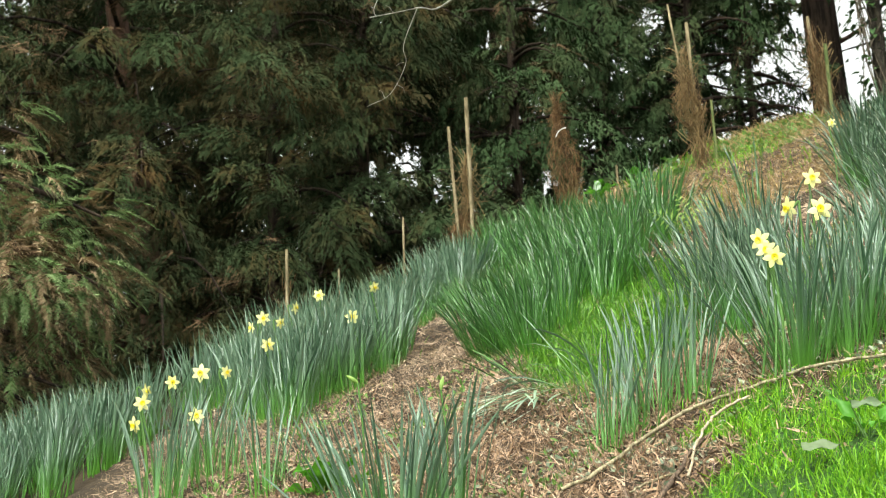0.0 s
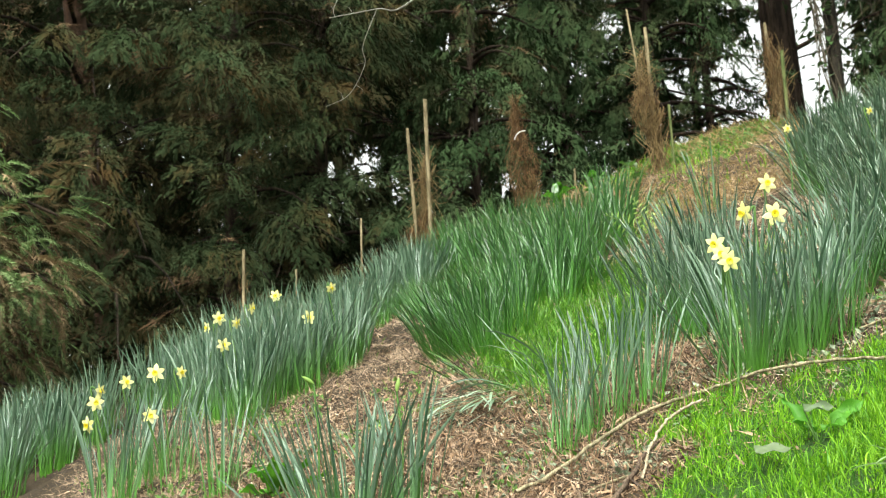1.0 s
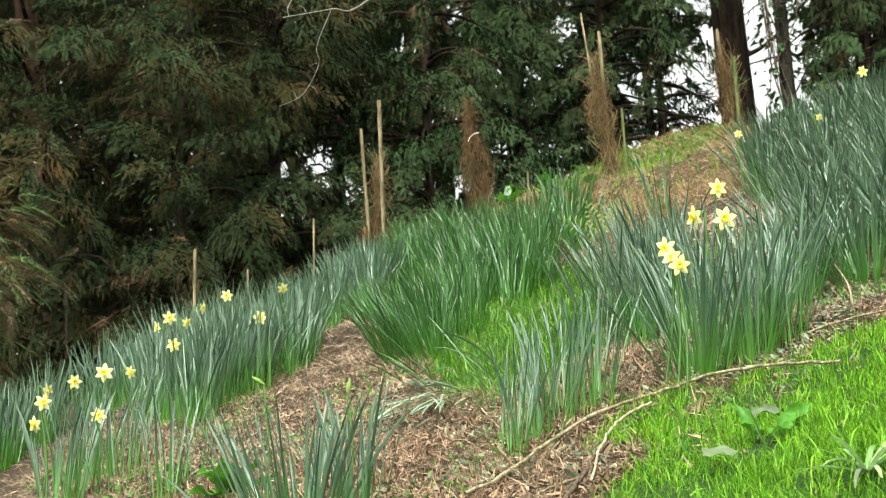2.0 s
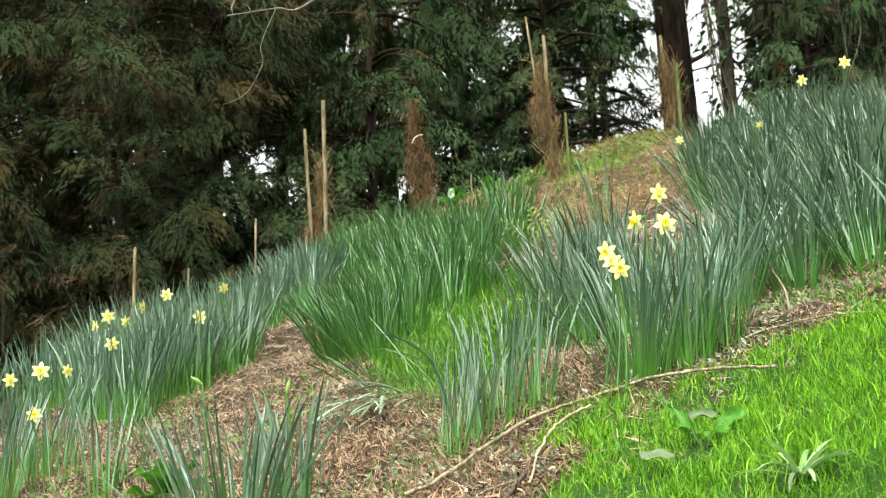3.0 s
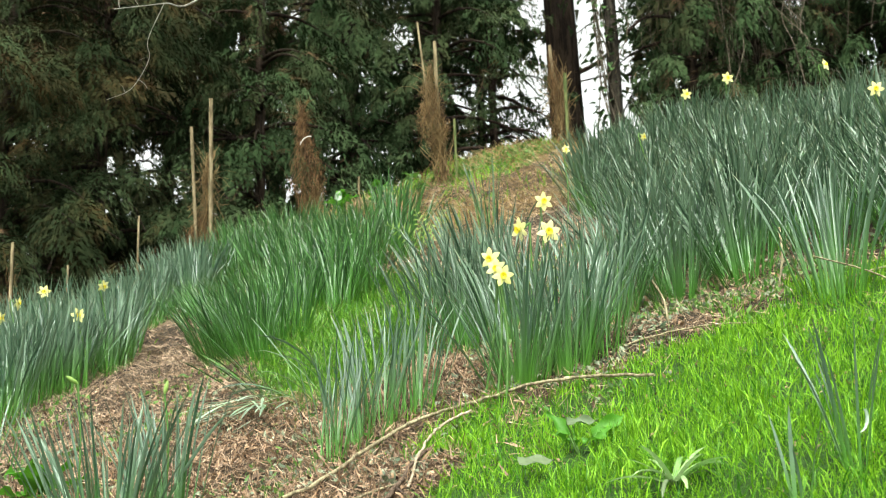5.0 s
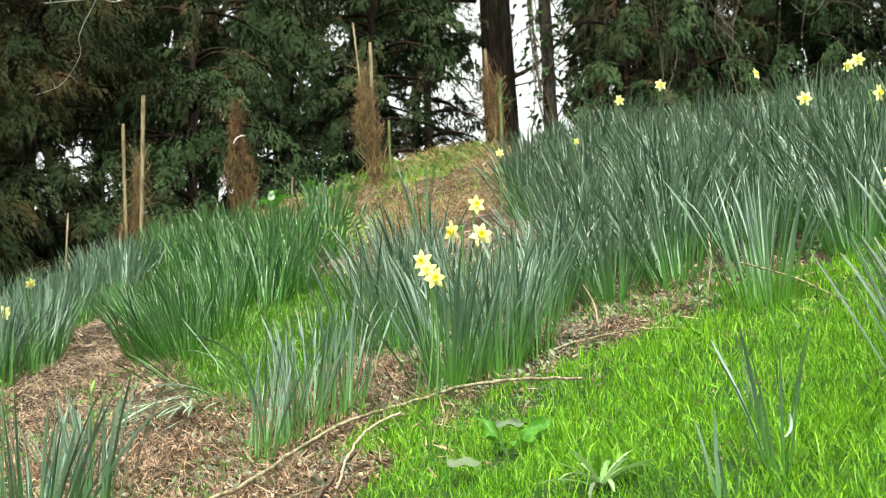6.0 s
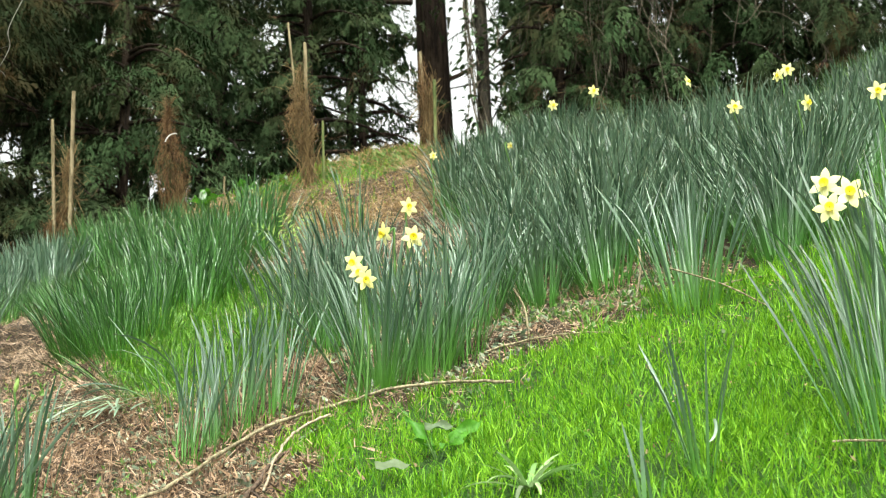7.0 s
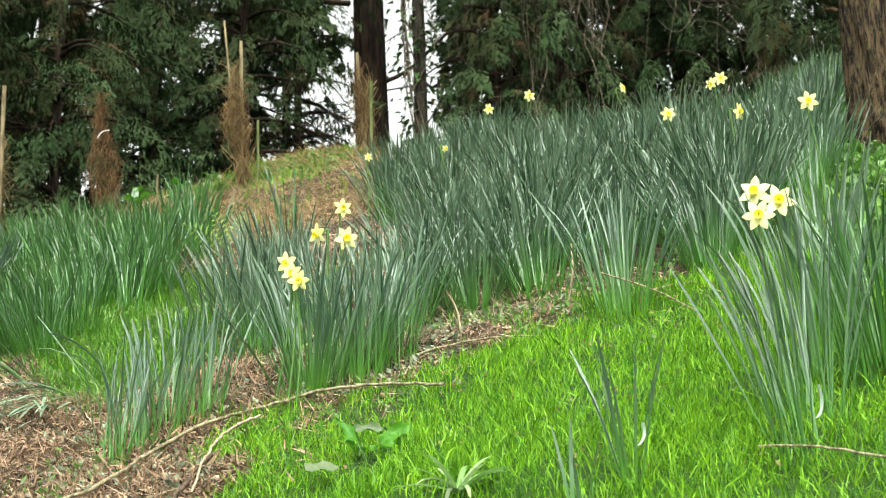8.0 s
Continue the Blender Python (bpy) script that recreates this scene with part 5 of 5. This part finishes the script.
placed("ivy", mesh_object("ivy", v, f, M_IVY), vine, None, "dark ivy leaves up the trunk")["kind"] = "stuff"


# ---------- small plants ----------
def broad_leaf(length, width, cup=0.12, wave=0.06, point=True):
    v, f, rows, cols = [], [], 7, 5
    for i in range(rows + 1):
        s = i / rows
        w = 0.5 * width * (1.75 * (0.03 + s) ** 0.45 * (1.0 - s) ** 0.75 if point else math.sin(math.pi * (0.06 + 0.92 * s) ** 0.75) ** 0.7)
        for j in range(cols):
            t = -1 + 2 * j / (cols - 1)
            v.append((length * s, w * t, cup * length * (t * t * 0.5 - s * s) + wave * length * math.sin(9 * s + 2 * t) * abs(t)))
    for i in range(rows):
        for j in range(cols - 1):
            a = i * cols + j
            f.append((a, a + cols, a + cols + 1, a + 1))
    return v, f


BROAD = {m.name: mesh_object("leaf", *broad_leaf(1.0, 0.62, 0.15, 0.11), m) for m in (M_DOCK, M_PALE, M_PALE_BRIGHT, M_WEED, M_IVY, M_FERN)}


def rosette(name, x, y, n, size, label, category, material=M_DOCK, tilt=(20, 60), height=0.0, pale=0):
    e = thing(name, x, y, gz(x, y) - 0.005, label, category)
    for k in range(n):
        m = pose(rng.uniform(-0.3, 0.3) * size, rng.uniform(-0.3, 0.3) * size, height * rng.uniform(0.3, 1), 0, -rng.uniform(*tilt), 360 * k / n + rng.uniform(-25, 25))
        placed("leaf", BROAD[(M_PALE if k < pale else material).name], e, m @ Matrix.Scale(size * rng.uniform(0.6, 1.1), 4))
    return e


rosette("dock_plant", -0.305, 3.600, 14, 0.145, "low bright green broad-leaved weed in the litter", "weed", M_DOCK, (8, 45), 0.0)
rosette("dock_plant", -0.232, 3.553, 6, 0.07, "low bright green broad-leaved weed in the litter", "weed", M_DOCK, (5, 45))
e = thing("dock_plant", 0.76, 2.52, gz(0.76, 2.52) - 0.005, "broad green weed with one pale upturned leaf in grass", "weed")
for m, dx, dy, dz, rx, ry, rz, k in ((M_DOCK, -0.015, 0.02, 0.050, -65, -52, 165, 0.062), (M_DOCK, 0.025, 0.0, 0.045, 58, -34, 8, 0.085), (M_PALE, -0.03, -0.02, 0.068, 50, -6, -12, 0.058), (M_DOCK, 0.0, 0.02, 0.03, 20, -35, 120, 0.06), (M_DOCK, 0.0, -0.02, 0.03, 30, -15, 320, 0.055)):
    placed("leaf", BROAD[m.name], e, pose(dx, dy, dz, rx, ry, rz) @ Matrix.Diagonal((k, k * 0.72, k, 1)))
    placed("stalk", mesh_object("stalk", *tube([(0, 0, 0), (dx * 0.6, dy * 0.6, dz * 0.6), (dx, dy, dz)], 0.0016, 5), M_STEM), e)
rosette("broad_leaved_plant", 0.95, 7.72, 18, 0.10, "bright green round-leaved plant behind the daffodils", "plant", M_DOCK, (0, 60), 0.22, 2)
e = thing("broad_leaved_plant", 0.92, 7.70, gz(0.92, 7.70) - 0.005, "whitish round upright leaf behind the daffodils", "plant")
placed("leaf", BROAD[M_PALE_BRIGHT.name], e, pose(0, 0, 0.16, 75, -80, 0) @ Matrix.Scale(0.09, 4))
placed("stalk", mesh_object("stalk", *tube([(0, 0, 0), (0.004, 0, 0.08), (0, 0, 0.17)], 0.003, 6), M_STEM), e)
rosette("broad_leaved_plant", 1.16, 7.74, 14, 0.085, "green round-leaved plant behind the daffodils", "plant", M_DOCK, (0, 60), 0.18, 3)
rosette("broad_leaved_plant", 1.38, 7.62, 12, 0.075, "pale green round-leaved plant beside a staked shrub", "plant", M_WEED, (0, 60), 0.16, 4)
rosette("broad_leaved_plant", 1.90, 3.05, 9, 0.05, "small green weed on bare soil", "plant", M_WEED, (10, 60))
for x, y, a in ((0.655, 2.47, 15),):
    ob = placed("fallen_leaf", mesh_object("fallen_leaf", *broad_leaf(0.07, 0.04, 0.05, 0.06), M_PALE), None, pose(x - 0.035, y - 0.02, gz(x, y) + 0.04, 36, -4, a - 10))
    tagged(ob, "pale upturned fallen leaf lying on grass", "leaf")

SPEAR = [mesh_object("leaf", *strap(1.0, 0.10, b, 6, 0.25, 1.2)[:2], M_SPEAR) for b in (0.9, 1.3, 0.6)]
SPEAR_PALE = mesh_object("leaf", *strap(1.0, 0.10, 1.6, 6, 0.2, 1.2)[:2], M_PALE)
e = thing("lily_rosette", 0.80, 2.145, gz(0.80, 2.145) + 0.002, "low rosette of arching shiny strap leaves in grass", "plant")
for k in range(18):
    placed("leaf", SPEAR_PALE if k % 6 == 0 else SPEAR[k % 3], e, pose(0, 0, 0, 0, rng.uniform(36, 66), 20 * k + rng.uniform(-10, 10)) @ Matrix.Scale(rng.uniform(0.09, 0.13), 4))


def fern(x, y, size):
    e = thing("fern", x, y, gz(x, y) - 0.01, "pale yellow-green fern fronds beside the daffodils", "fern")
    v, f = [(0, -0.006, 0), (0, 0.006, 0), (1.0, 0.004, 0.0), (1.0, -0.004, 0.0)], [(0, 1, 2, 3)]
    for i in range(8):
        s = 0.18 + 0.80 * i / 7
        w = 0.24 * math.sin(math.pi * min(1, 0.16 + s * 0.80))
        for side in (-1, 1):
            b = len(v)
            v += [(s, 0, 0), (s + 0.015, side * w * 0.5, 0.01), (s + 0.055, side * w * 0.5, 0.01), (s + 0.06, side * w, -0.03)]
            f += [(b, b + 1, b + 3, b + 2)]
    me = mesh_object("frond", v, f, M_FERN)
    placed("stalk", mesh_object("stalk", *tube([(0, 0, 0), (0.004, 0, 0.06), (0, 0, 0.14)], 0.003, 6), M_FERN), e)
    for k, lift in enumerate((-150, -112, -70)):
        placed("frond", me, e, pose(0, 0, 0.13, 0, lift, -12 + 8 * k) @ pose(0, 0, 0, 62, 0, 0) @ Matrix.Scale(size * rng.uniform(0.8, 1.05), 4))


fern(1.02, 5.30, 0.20)
rosette("moss_mound", 0.27, 8.62, 40, 0.05, "small rounded yellow-green moss mound", "moss", M_FERN, (10, 85), 0.09)
x, y = spread(2500, 0.1, 0.6, 7.4, 8.6, lambda x, y: 0.9 + 0 * x)
stuff("dry_grass", SHREDS, x, y, rng.normal(1.2, 0.35, len(x)), rng.uniform(0.03, 0.10, len(x)), M_BUNDLE_PALE, "bleached dry grass on the brow", "straw", 0.004)


# dry stems leaning in the right-hand daffodils
for a, b, r0 in (((1.47, 3.10, 0.0), (1.52, 3.16, 0.16), 0.003), ((1.20, 3.16, 0.0), (1.18, 3.2, 0.12), 0.003), ((1.66, 2.78, 0.0), (1.45, 2.86, 0.14), 0.002), ((1.62, 3.05, 0.01), (1.80, 3.0, 0.01), 0.003)):
    p0 = Vector((a[0], a[1], gz(a[0], a[1]) + a[2]))
    p1 = Vector((b[0], b[1], gz(b[0], b[1]) + b[2]))
    c = curve_points([p0, p0.lerp(p1, 0.5) + Vector((0.01, 0, 0.008)), p1], 5)
    ob = placed("dry_stem", mesh_object("dry_stem", *tube([q - p0 for q in c], r0, 6), M_STICK), None, Matrix.Translation(p0))
    tagged(ob, "thin dry brown stem leaning among daffodil leaves", "stem")
c = [(0.075 * math.cos(t), 0.03 * math.sin(t), 0.05 + 0.045 * math.sin(t)) for t in np.linspace(-0.6, 3.7, 16)]
ob = placed("dry_stem", mesh_object("dry_stem", *tube(c, 0.0025, 6), M_STICK), None, Matrix.Translation((-0.36, 3.62, gz(-0.36, 3.62))))
tagged(ob, "looped dry brown stem over a green weed", "stem")
